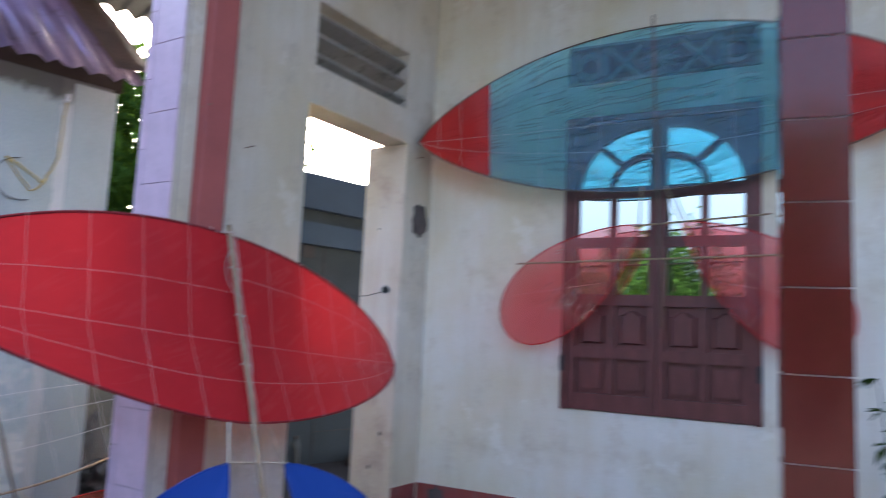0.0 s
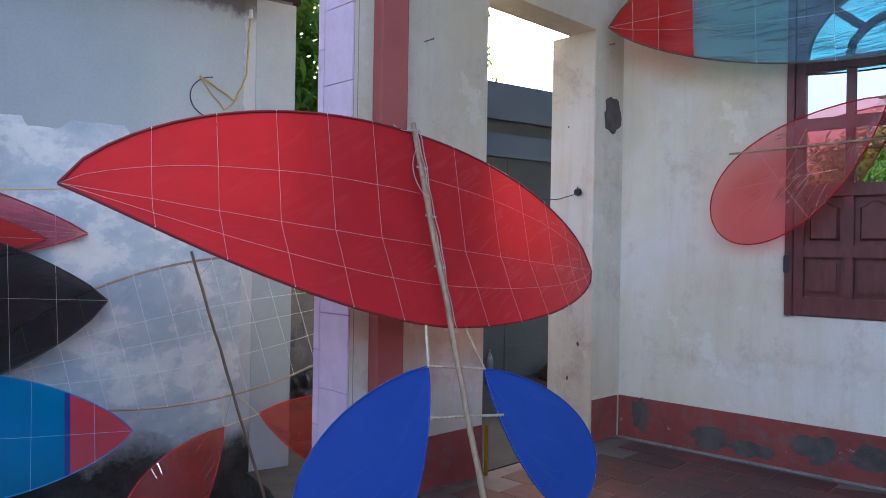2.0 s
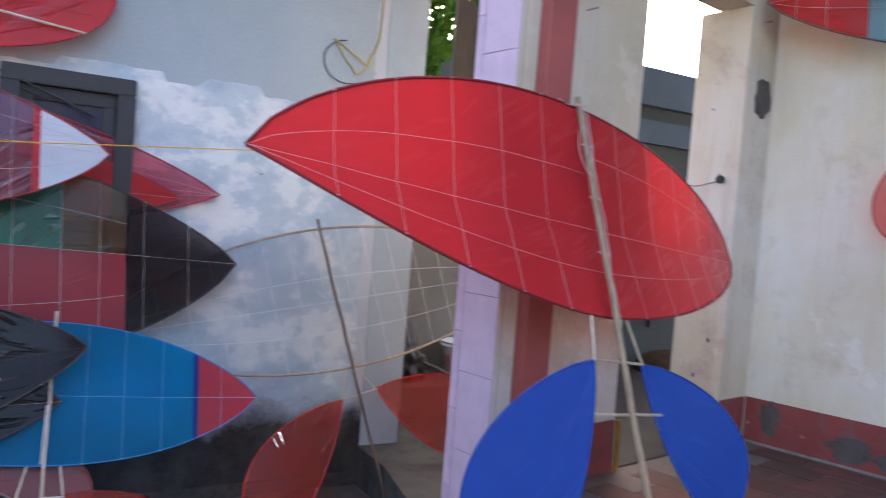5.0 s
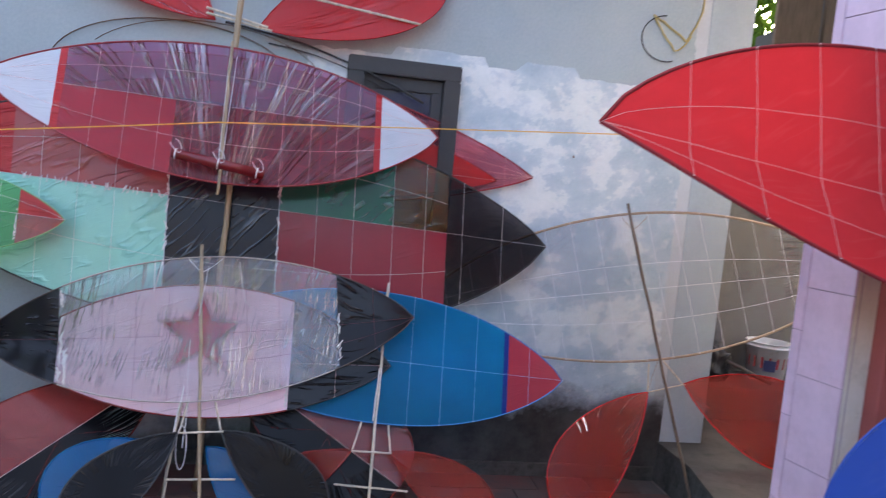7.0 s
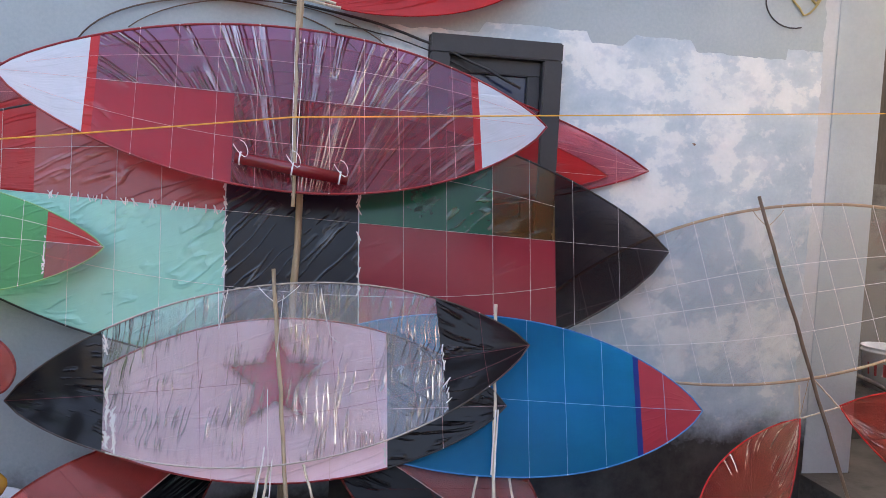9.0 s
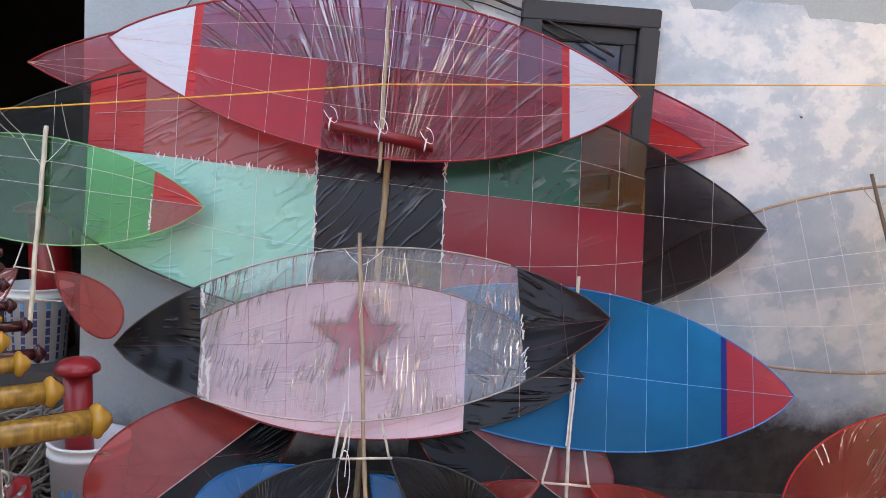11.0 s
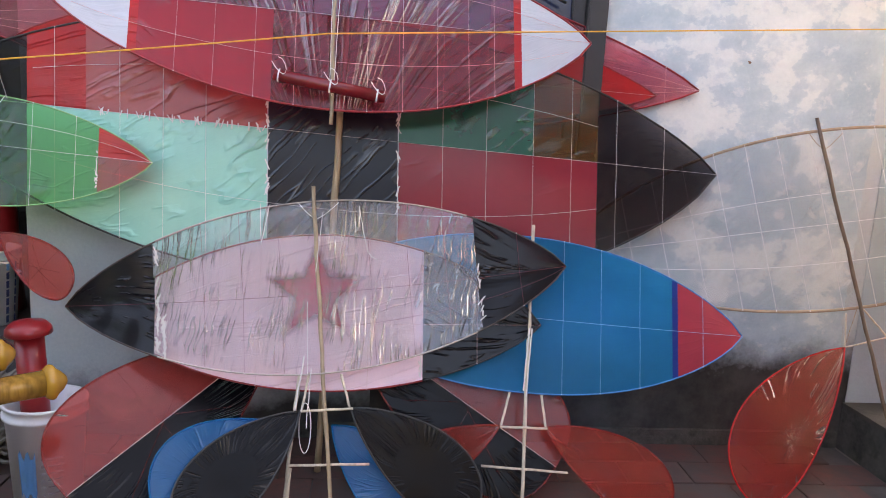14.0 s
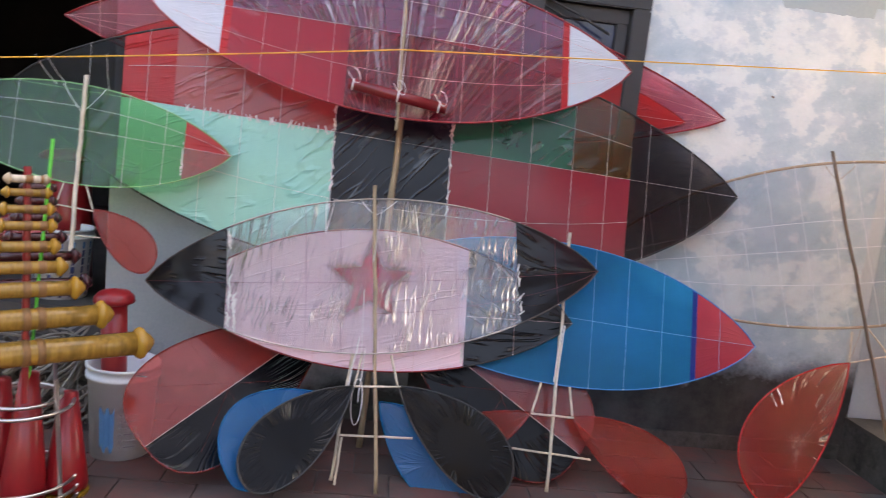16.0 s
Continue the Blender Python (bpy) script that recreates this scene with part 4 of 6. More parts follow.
fret = thing("vent_fretwork", "cast concrete vent with rings and crossed bars over the window", "vent", WW, kind="structure")
# dark sheet paints the shade behind the fretwork
part("backing", box((1.041, 0.14, 3.432), (2.236, 0.16, 3.698)), DARKFILL, fret, "dark sheet standing for the shade inside the vent")
part("vent_frame", boxes(((1.041, -0.01, 3.432), (2.236, 0.10, 3.452)), ((1.041, -0.01, 3.678), (2.236, 0.10, 3.698)), ((1.041, -0.01, 3.452), (1.061, 0.10, 3.678)), ((2.216, -0.01, 3.452), (2.236, 0.10, 3.678))), CEMENT, fret)
for k in range(5):
    x = 1.178 + 0.231 * k
    if k == 2:
        for q in range(0, 180, 30):
            d = Vector((math.cos(radians(q)), 0, math.sin(radians(q)))) * 0.11
            part("ray", tube([Vector((x, 0.03, 3.565)) - d, Vector((x, 0.03, 3.565)) + d], 0.012, 4), CEMENT, fret)
    elif k % 2:
        for sg in (-1, 1):
            part("cross_bar", tube([(x - 0.11, 0.03, 3.565 - 0.11 * sg), (x + 0.11, 0.03, 3.565 + 0.11 * sg)], 0.02, 4), CEMENT, fret)
    else:
        part("ring", tube([(x + 0.075 * math.cos(q), 0.03, 3.565 + 0.075 * math.sin(q)) for q in [2 * math.pi * i / 20 for i in range(21)]], 0.025, 6), CEMENT, fret)
        part("plate", boxes(((x - 0.112, 0.02, 3.452), (x - 0.085, 0.07, 3.678)), ((x + 0.085, 0.02, 3.452), (x + 0.112, 0.07, 3.678))), CEMENT, fret)

# red tiled veranda column
col = structure("column_red", boxes(((-0.102, -0.102, 0.0), (0.102, 0.102, 5.2))), PALEGROUT, "pale grout core of the red tiled column", pose(3.112, 0.429, 0, 0, 0, -69), "column")
ct = mesh_of(box((-0.107, -0.111, 0.0), (0.107, -0.103, 0.294), 0.002), "tile", REDTILE)
for k in range(16):
    for a in (0, 90, 180, 270):
        t = part("tile", ct, None, col)
        t.matrix_basis = pose(0, 0, 0.30 * k + 0.16, 0, 0, a)

# what lies behind the openings
rear = structure("house_rear", boxes(((3.4, 6.0, 0.0), (12.0, 6.3, 3.1))), BLUEWALL, "grey blue rear wall of another house", category="wall")
structure("band_rear", boxes(((3.4, 5.9, 3.0), (12.0, 5.998, 3.38)), ((3.4, 5.93, 2.62), (12.0, 5.998, 2.86))), BLUESTRIPE, "faded dark blue painted eave bands", category="band")
structure("wall_side_rear", boxes(((2.245, 5.452, 0.0), (4.1, 5.498, 1.75))), limewash("stained rear plaster", (0.17, 0.172, 0.165), (0.055, 0.055, 0.05)), "low stained cement yard wall", category="wall")
structure("floor_rear", boxes(((3.62, 3.6, -0.01), (12, 5.998, 0.30))), DARKPATH, "cement path behind the house, shade in its dark colour", category="floor")
structure("floor_passage", boxes(((2.275, 4.905, -0.01), (3.615, 5.45, 0.44)), bevel=0.01), MOSSY, "damp raised cement floor of the passage", category="floor")
structure("panel_joint", boxes(((5.31, 5.992, 0.31), (5.325, 5.997, 2.60)), ((5.326, 5.992, 0.632), (7.4, 5.997, 0.642))), DARKFILL, "dark joints between the rear wall panels", category="joint")
shed = thing("wooden_shutter", "weathered dark brown plank shutter", "shutter")
for k, (x, w, dz) in enumerate(((3.08, 0.16, 0.0), (3.25, 0.20, -0.02), (3.46, 0.24, 0.03), (3.71, 0.30, -0.1))):
    part("plank", boxes(((x, 5.5 + 0.03 * (k % 2), 0.31), (x + w, 5.54 + 0.03 * (k % 2), 3.45 + dz)), bevel=0.004), DARKWOOD, shed)

house_roof = thing("roof_house", "grey corrugated fibre cement roof over the veranda", "roof", kind="structure")
bm = bmesh.new()
rows = []
for i in range(241):
    x = 1.80 + 6.0 * i / 240
    dz = 0.024 * math.sin(2 * math.pi * x / 0.15)
    rows.append([bm.verts.new((x, y, roof_at(y) + dz)) for y in (5.2, 2.5, 0.0, -3.2)])
for u, w in zip(rows, rows[1:]):
    for j in range(3):
        bm.faces.new((u[j], w[j], w[j + 1], u[j + 1]))
bmesh.ops.solidify(bm, geom=bm.faces[:], thickness=0.007)
part("roof_sheet", bm, worn("grey fibre cement sheet", (0.24, 0.235, 0.22), 0.9, 0.2, 2.0, 40, 0.4, 0.004, dirt=(0.10, 0.10, 0.09), amount=0.4), house_roof, "", True)
for y in (4.6, 3.7, 2.0, 0.4, -1.2, -2.8):
    part("purlin", boxes(((1.85, y - 0.03, roof_at(y) - 0.11), (7.7, y + 0.03, roof_at(y) - 0.035)), bevel=0.004), DARKWOOD, house_roof)
for ob in (wall_door, pier, end, wall_window, col, strip):
    for v in ob.data.vertices:
        if v.co.z > 5.0:
            v.co.z = roof_at((ob.matrix_basis @ v.co).y) - 0.03
# added out of view: blocks low sky and gives films something dark to reflect
structure("wall_front_house", boxes(((-14, -6.6, 0.0), (14, -6.3, 3.5))), FRONTCEM, "unseen wall added across the yard to cut low sky light and darken reflections", category="wall")

# ---- paving tiles of yard and veranda ----
pave = structure("pavement_yard", boxes(((-2.4, 1.0, -0.02), (1.97, 4.384, -0.008))), JOINT, "mortar bed of the yard paving", category="pavement")
floor_v = thing("floor_tiles", "terracotta floor tiles with pale worn joints", "floor", kind="structure")
rnd = random.Random(5)
yard_me, floor_me = [[mesh_of(box((-w / 2, -0.096, -0.012), (w / 2, 0.096, 0.0), 0.0018), "tile", m) for w in (0.296, 0.292)] for m in (BRICKTILE, DARKTILE)]
for j in range(17):
    for i in range(15):
        x, y = -2.22 + 0.30 * i + (0.15 if j % 2 else 0.0), 4.286 - 0.2 * j
        if x > 1.84:
            continue
        part("tile", yard_me[(i + j) % 2], None, pave, at=pose(x, y, rnd.uniform(-0.003, 0.002), rnd.uniform(-0.4, 0.4), rnd.uniform(-0.4, 0.4), rnd.uniform(-0.6, 0.6)))
for j in range(22):
    for i in range(13):
        m = WW @ pose(0.0 + 0.30 * i + (0.15 if j % 2 else 0.0), -0.175 - 0.20 * j, FLOOR + rnd.uniform(-0.003, 0.002), rnd.uniform(-0.3, 0.3), rnd.uniform(-0.3, 0.3), rnd.uniform(-0.5, 0.5))
        x, y = m.translation.x, m.translation.y
        if x < 2.50 + 0.13 * (y - 2.9) or (y > 2.74 + 0.18 * (x - 1.96)):
            continue
        part("tile", floor_me[(i + j) % 2], None, floor_v, at=m)

# ---- kites before the back wall ----
def grid(ss, v0=-1, v1=1):
    return [(s, v0, v1) for s in ss]


s_rose = Sail((-2.076, 4.36, 1.812), (1.058, 4.36, 1.690), (-0.53, 4.385, 2.15), (-0.50, 4.375, 1.44), seed=1, ripple=0.002, up=(1.7, 0.85), down=(1.7, 0.85))
kite("rose red film kite with pointed tips, hung on the wall", s_rose, [(-1, 1, -1, 1, F_ROSE, "")], REDLACQ, ribs=grid((-0.9, -0.7, 0.7, 0.9)), lines=[(0.0, -1, 1), (0.35, -1, 1), (-0.35, -1, 1)], thread=PINKSTRING)

s_inner = Sail((-1.85, 4.345, 1.74), (0.86, 4.345, 1.655), (-0.53, 4.372, 2.02), (-0.50, 4.362, 1.46), seed=11, ripple=0.002, up=(1.7, 0.85), down=(1.7, 0.85))
kite("bright red film kite behind the wine kite", s_inner, [(-1, 1, -1, 1, F_BRIGHT, "")], REDLACQ, rim_radius=0.003, lines=[(0.0, -1, 1)], thread=PINKSTRING)

s_multi = Sail((-2.27, 4.30, 1.498), (1.155, 4.30, 1.324), (-0.56, 4.30, 1.90), (-0.53, 4.14, 0.80), seed=2, down=(2.2, 0.8))
multi = kite("large patchwork film kite, black, mint, green and maroon", s_multi, [
    (-1, -0.715, -1, 1, F_SMOKE, "smoke black tip film"), (-0.715, -0.58, 0, 1, F_BRIGHT, "bright red film"), (-0.58, -0.155, 0, 1, F_MAUVE, "mauve red film"),
    (-0.715, -0.155, -1, 0, F_TEAL, "mint green film"), (-0.155, 0.16, -1, 1, F_SLATE, "slate black middle film"), (0.16, 0.5, 0, 1, F_GREEN, "bottle green film"),
    (0.5, 0.67, 0, 1, F_OLIVE, "olive brown film"), (0.16, 0.67, -1, 0, F_MAROON, "maroon film"), (0.67, 1, -1, 1, F_SMOKE, "smoke black tip film")],
    BLACKCABLE, ribs=grid((-0.8, -0.65, -0.5, -0.4, -0.3, 0.27, 0.38, 0.5, 0.6, 0.72, 0.85)), lines=[(0.0, -1, 1), (0.5, -0.7, 0.67), (-0.5, -0.7, 0.67)],
    pole=((-0.50, 4.25, 2.02), (-0.56, 4.05, 0.0)), pole_mat=BAMBOO, pole_radius=0.014, seams=[(-0.155, -1, 1, F_SILVER), (0.16, -1, 1, F_SILVER)])

s_wine = Sail((-1.631, 4.10, 1.908), (0.484, 4.119, 1.835), (-0.546, 4.19, 2.165), (-0.53, 3.955, 1.513), seed=3)
wine = kite("wine purple film kite with silver tips and a red flute", s_wine, [
    (-1, -0.71, -1, 0, F_SILVER, "silver tip film"), (-1, -0.71, 0, 1, F_SILVER, "silver tip film"), (-0.68, 0.68, 0, 1, F_PURPLE, "wine purple film"), (-0.22, 0.68, -1, 0, F_WINEBROWN, "wine brown film"), (-0.68, -0.22, -1, 0, F_WINERED, "wine red film"), (0.71, 1, 0, 1, F_SILVER, "silver tip film"), (0.71, 1, -1, 0, F_SILVER, "silver tip film"),
    (-0.71, -0.68, -1, 1, F_BRIGHT, "red band"), (0.68, 0.71, -1, 1, F_BRIGHT, "red band")], REDLACQ, ribs=grid((-0.55, -0.42, -0.28, -0.14, 0.12, 0.25, 0.38, 0.5, 0.6)), lines=[(0.0, -1, 1), (0.5, -0.9, 0.9), (-0.5, -0.9, 0.9)], thread=PINKSTRING,
    pole=((-0.548, 4.17, 2.19), (-0.535, 3.93, 1.46)), pole_mat=BAMBOO, pole_radius=0.007)

s_azure = Sail((-0.68, 4.03, 0.79), (1.255, 4.076, 0.643), (0.298, 4.12, 1.035), (0.283, 3.90, 0.430), seed=4, down=(2.2, 0.8), up=(2.1, 0.8))
azure = kite("azure blue film kite with red tips on a bamboo pole", s_azure, [
    (-1, -0.68, -1, 1, F_BRIGHT, "red tip film"), (-0.68, 0.655, -1, 1, F_SKY, "azure film"), (0.655, 0.682, -1, 1, F_NAVY, "navy overlap band"), (0.682, 1, -1, 1, F_TIPRED, "red tip film")], worn("light blue tape", (0.02, 0.20, 0.50), 0.4, 0.1), rim_radius=0.0032, ribs=grid((-0.5, 0.15, 0.32, 0.5, 0.8)), lines=[(0.0, -1, 1)], thread=worn("pale blue thread", (0.25, 0.45, 0.7), 0.8, 0.1),
    pole=((0.30, 4.09, 1.09), (0.262, 3.74, 0.0)), pole_mat=PALEBAMBOO, pole_radius=0.007)

s_pale = Sail((-1.40, 4.00, 0.66), (0.333, 3.962, 0.698), (-0.545, 4.075, 1.015), (-0.535, 3.865, 0.43), seed=5)
pale = kite("pale pink film kite with black tips and a red star", s_pale, [
    (-1, -0.78, -1, 1, F_BLACK, "black tip film"), (-0.78, 0.45, -1, 1, F_PINK, "pale pink film"), (0.45, 1, -1, 1, F_BLACK, "black tip film")], BLACKCABLE, rim_radius=0.0036, rim_mid=(-0.78, 0.45, REDLACQ, "red edge tape"), ribs=grid((-0.3, 0.2, 0.7)), lines=[(0.0, -1, 1)], thread=PINKSTRING,
    pole=((-0.622, 3.862, 0.50), (-0.66, 3.70, 0.0)), pole_mat=PALEBAMBOO, pole_radius=0.007)

s_star = Sail((-1.543, 3.997, 0.704), (0.432, 4.019, 0.935), (-0.596, 4.021, 1.155), (-0.522, 3.785, 0.533), seed=6, ripple=0.006, fold=0.04)
star = kite("clear creased film kite with glossy black tips", s_star, [
    (-1, -0.645, -1, 1, F_BLACK, "black tip film"), (-0.645, 0.36, -1, 1, F_CLEAR, "creased clear film"), (0.36, 0.625, -1, 1, F_CLEARHAZE, "creased clear film with white glare in its colour"), (0.625, 1, -1, 1, F_BLACK, "black tip film")], worn("smoked bamboo strip", (0.06, 0.042, 0.034), 0.5, 0.3, 12, 60), rim_radius=0.0032, rim_mid=(-0.63, 0.6, PALESTRIP, "pale split bamboo strip"), ribs=grid((-0.45, -0.3, -0.15, 0.2, 0.35, 0.5, 0.8)), lines=[(0.0, -1, 1), (-0.45, 0, 1)], thread=worn("dark maroon thread", (0.16, 0.05, 0.06), 0.8, 0.1),
    pole=((-0.602, 4.02, 1.215), (-0.47, 3.61, 0.0)), pole_mat=BAMBOO, pole_radius=0.008)


def on_sail(sail, dx, dz, lift):
    """The sail's point at an offset from its middle, across and up."""
    sx = dx / sail.half
    a, b = sail.up if dz >= 0 else sail.down
    reach = (sail.tall if dz >= 0 else (sail.B - sail.M).length) * max(0.05, 1 - abs(sx) ** a) ** b
    return sail.at(sx, dz / reach, lift)


bm = bmesh.new()
uvl = bm.loops.layers.uv.new("film")
SX, SZ, SR = -0.036, 0.118, 0.238
ring = []
for k in range(10):
    q, r = math.pi / 2 + 0.03 + math.pi * k / 5, SR if k % 2 == 0 else SR * 0.47
    ring.append((math.cos(q) * r, math.sin(q) * r))
for k in range(10):
    a, b = ring[k], ring[(k + 1) % 10]
    for u in range(4):
        f0, f1 = u / 4, (u + 1) / 4
        quad = [(a[0] * f0, a[1] * f0, f0), (a[0] * f1, a[1] * f1, f1), (b[0] * f1, b[1] * f1, f1), (b[0] * f0, b[1] * f0, f0)]
        quad = quad if u else quad[:3]
        f = bm.faces.new([bm.verts.new(on_sail(s_pale, SX + x, SZ + z, 0.006)) for x, z, _ in quad])
        for lp, (_, _, deep) in zip(f.loops, quad):
            lp[uvl].uv = (0.0, 1 - deep)
part("star_emblem", bm, STARPAINT, pale, "soft-edged red painted five-pointed star")

s_thin = Sail((0.46, 4.33, 0.92), (2.98, 4.15, 1.36), (1.632, 4.325, 1.545), (1.806, 4.15, 0.77), seed=7)
thin = kite("clear thin film kite on a bare bamboo frame", s_thin, [(-1, 0.62, -1, 1, F_THIN, ""), (0.62, 1, -1, 1, F_CRUMPLE, "crumpled clear film")], worn("pale brown bamboo strip", (0.34, 0.25, 0.17), 0.6, 0.25, 10, 60), rim_radius=0.0075,
    ribs=grid([-0.85 + 0.115 * k for k in range(15)]), lines=[(0.33, -1, 1), (0.0, -1, 1), (-0.45, -1, 1)], thread=worn("white kite thread", (0.78, 0.78, 0.80), 0.8, 0.05), thread_radius=0.0010,
    pole=((1.611, 4.335, 1.60), (1.985, 3.90, 0.01)), pole_mat=DARKBAMBOO, pole_radius=0.0085)

s_green = Sail((-2.50, 4.00, 1.36), (-1.239, 4.104, 1.269), (-1.872, 4.10, 1.505), (-1.862, 4.00, 1.089), seed=8)
green = kite("grass green film kite with red tips", s_green, [
    (-1, -0.68, -1, 1, F_BRIGHT, "red tip film"), (-0.68, 0.68, -1, 1, F_LEAFGREEN, "grass green film"), (0.68, 1, 0, 1, F_BRIGHT, "red tip film"), (0.68, 1, -1, 0, F_TAILRED, "red tip film")], worn("lime edge tape", (0.18, 0.42, 0.16), 0.5, 0.1), rim_radius=0.003, ribs=grid((-0.4, 0.3, 0.55)), lines=[(0.5, -1, 1), (0.0, -1, 1)],
    pole=((-1.861, 4.09, 1.545), (-1.825, 3.90, 0.76)), pole_mat=PALEBAMBOO, pole_radius=0.009)

# red cloth kite before the door wall
s_red = Sail((0.699, 2.428, 1.815), (3.745, 3.20, 1.525), (2.168, 2.767, 2.16), (2.155, 2.439, 1.314), seed=9, ripple=0.006, up=(2.1, 0.74), down=(1.7, 1.12), up_far=(2.03, 0.6), down_far=(1.8, 0.64), fold=0.05)
red = kite("large red cloth kite leaning on the door wall", s_red, [(-1, 0, -1, 1, F_RED, "red cloth"), (0, 1, -1, 1, F_RED, "red cloth")], worn("dark red hem", (0.22, 0.008, 0.015), 0.7, 0.1), rim_radius=0.006,
    ribs=grid((-0.805, -0.645, -0.48, -0.32, -0.162, 0.175, 0.35, 0.52, 0.68, 0.81, 0.91)), lines=[(0.45, -1, 0), (0.0, -1, 1), (-0.5, -1, 1), (0.6, 0, 0.9)], thread=PINKSTRING, thread_radius=0.0008,
    pole=((2.165, 2.765, 2.205), (2.09, 1.825, 0.0)), pole_mat=BAMBOO, pole_radius=0.012)

# tails
lobe(red, (1.985, 2.325, 1.18), (1.53, 2.145, 0.475), 0.165, 0.32, F_BLUE, F_BLUE, stays=False, label="blue cloth tail leaf")
lobe(red, (2.367, 2.471, 1.12), (2.83, 2.335, 0.468), 0.13, 0.28, F_BLUE, F_BLUE, stays=False, blunt=0.42, label="blue cloth tail leaf")
for a, b in (((1.98, 2.285, 0.985), (2.40, 2.37, 0.935)), ((1.98, 2.32, 1.18), (2.37, 2.465, 1.12)), ((2.02, 2.40, 1.33), (1.985, 2.32, 1.175)), ((2.26, 2.47, 1.31), (2.367, 2.465, 1.12))):
    part("tail_stick", rod(a, b, 0.006, 5, 6, 0.001, 4), PALEBAMBOO, red)

lobe(thin, (1.749, 4.10, 0.60), (1.28, 3.84, -0.02), 0.13, 0.28, F_TAILRED, F_BRIGHT, stay_mat=F_TAILRED)
lobe(thin, (1.961, 4.12, 0.652), (2.80, 4.00, 0.35), 0.235, 0.265, F_TAILRED, F_BRIGHT, stay_mat=F_TAILRED)
for a, b in (((1.75, 4.1, 0.6), (1.97, 4.12, 0.65)), ((1.745, 4.12, 0.75), (1.749, 4.1, 0.59)), ((1.83, 4.13, 0.77), (1.965, 4.12, 0.64))):
    part("tail_stick", rod(a, b, 0.004, 5, 6, 0.001, 4), PALEBAMBOO, thin)

lobe(star, (-0.604, 3.72, 0.407), (-0.958, 3.42, 0.086), 0.118, 0.16, F_TAILBLACK, BLACKCABLE, stays=False, label="glossy black film tail leaf")
lobe(star, (-0.419, 3.74, 0.415), (0.04, 3.58, 0.05), 0.11, 0.185, F_TAILBLACK, BLACKCABLE, stays=False, label="glossy black film tail leaf")
for a, b in (((-0.61, 3.735, 0.40), (-0.41, 3.735, 0.415)), ((-0.64, 3.69, 0.205), (-0.34, 3.69, 0.215)), ((-0.58, 3.80, 0.53), (-0.6, 3.74, 0.4)), ((-0.46, 3.79, 0.53), (-0.42, 3.74, 0.41)), ((-0.63, 3.68, 0.2), (-0.64, 3.62, 0.02))):
    part("tail_stick", rod(a, b, 0.005, 5, 6, 0.001, 4), PALEBAMBOO, star)
lobe(pale, (-0.639, 3.77, 0.323), (-1.022, 3.46, 0.081), 0.115, 0.25, F_TAILBLUE, F_SKY, label="blue film tail leaf")
lobe(pale, (-0.49, 3.80, 0.32), (-0.06, 3.67, -0.02), 0.16, 0.15, F_TAILBLUE, F_SKY, label="blue film tail leaf")
lobe(multi, (-0.765, 4.2, 0.552), (-1.364, 3.52, 0.166), 0.22, 0.26, F_TAILBLACK, F_TAILRED, facing=(0.15, -1, 0.7), split=F_TAILRED, blunt=0.36, blunt_in=0.36, label="half red, half black film tail leaf")
lobe(multi, (-0.46, 4.08, 0.665), (0.415, 3.85, 0.135), 0.245, 0.25, F_TAILBLACK, F_TAILRED, facing=(0, -1, 0.44), split=F_TAILRED, blunt=0.36, blunt_in=0.36, label="half red, half black film tail leaf")
lobe(azure, (0.172, 3.83, 0.317), (-0.38, 3.76, 0.04), 0.12, 0.12, F_TAILRED, F_TAILRED, stays=False)
lobe(azure, (0.355, 3.83, 0.315), (0.86, 3.73, 0.03), 0.12, 0.15, F_TAILRED, F_TAILRED, stays=False)
for a, b in (((0.17, 3.82, 0.317), (0.36, 3.82, 0.312)), ((0.10, 3.79, 0.165), (0.45, 3.79, 0.14)), ((0.21, 3.88, 0.44), (0.175, 3.83, 0.32)), ((0.34, 3.88, 0.43), (0.355, 3.83, 0.315))):
    part("tail_stick", rod(a, b, 0.005, 5, 6, 0.001, 4), PALEBAMBOO, azure)
lobe(green, (-1.765, 3.97, 0.99), (-1.51, 3.92, 0.765), 0.07, 0.11, F_TAILRED, F_TAILRED)
lobe(green, (-1.905, 3.97, 0.99), (-2.18, 3.9, 0.75), 0.10, 0.10, F_TAILRED, F_TAILRED)
for a, b in (((-1.92, 3.965, 1.0), (-1.76, 3.965, 0.985)), ((-1.93, 3.94, 0.88), (-1.72, 3.94, 0.88)), ((-1.90, 4.0, 1.09), (-1.92, 3.97, 0.99)), ((-1.81, 4.0, 1.09), (-1.765, 3.97, 0.99))):
    part("tail_stick", rod(a, b, 0.003, 4, 6), PALEBAMBOO, green)

# upper kite on the back wall, of which the tail hangs into view
high = thing("kite", "red film kite tail on bamboo sticks, high on the wall", "kite", group="kites on display")
part("pole", rod((-0.51, 4.30, 3.0), (-0.55, 4.26, 2.12), 0.016, 10, 8, 0.002, 2, knots=0.1), BAMBOO, high)
lobe(high, (-0.446, 4.31, 2.30), (0.48, 4.33, 2.66), 0.22, 0.26, F_BRIGHT, F_BRIGHT, label="red film tail leaf")
lobe(high, (-0.658, 4.31, 2.31), (-1.50, 4.33, 2.80), 0.20, 0.26, F_BRIGHT, F_BRIGHT, label="red film tail leaf")
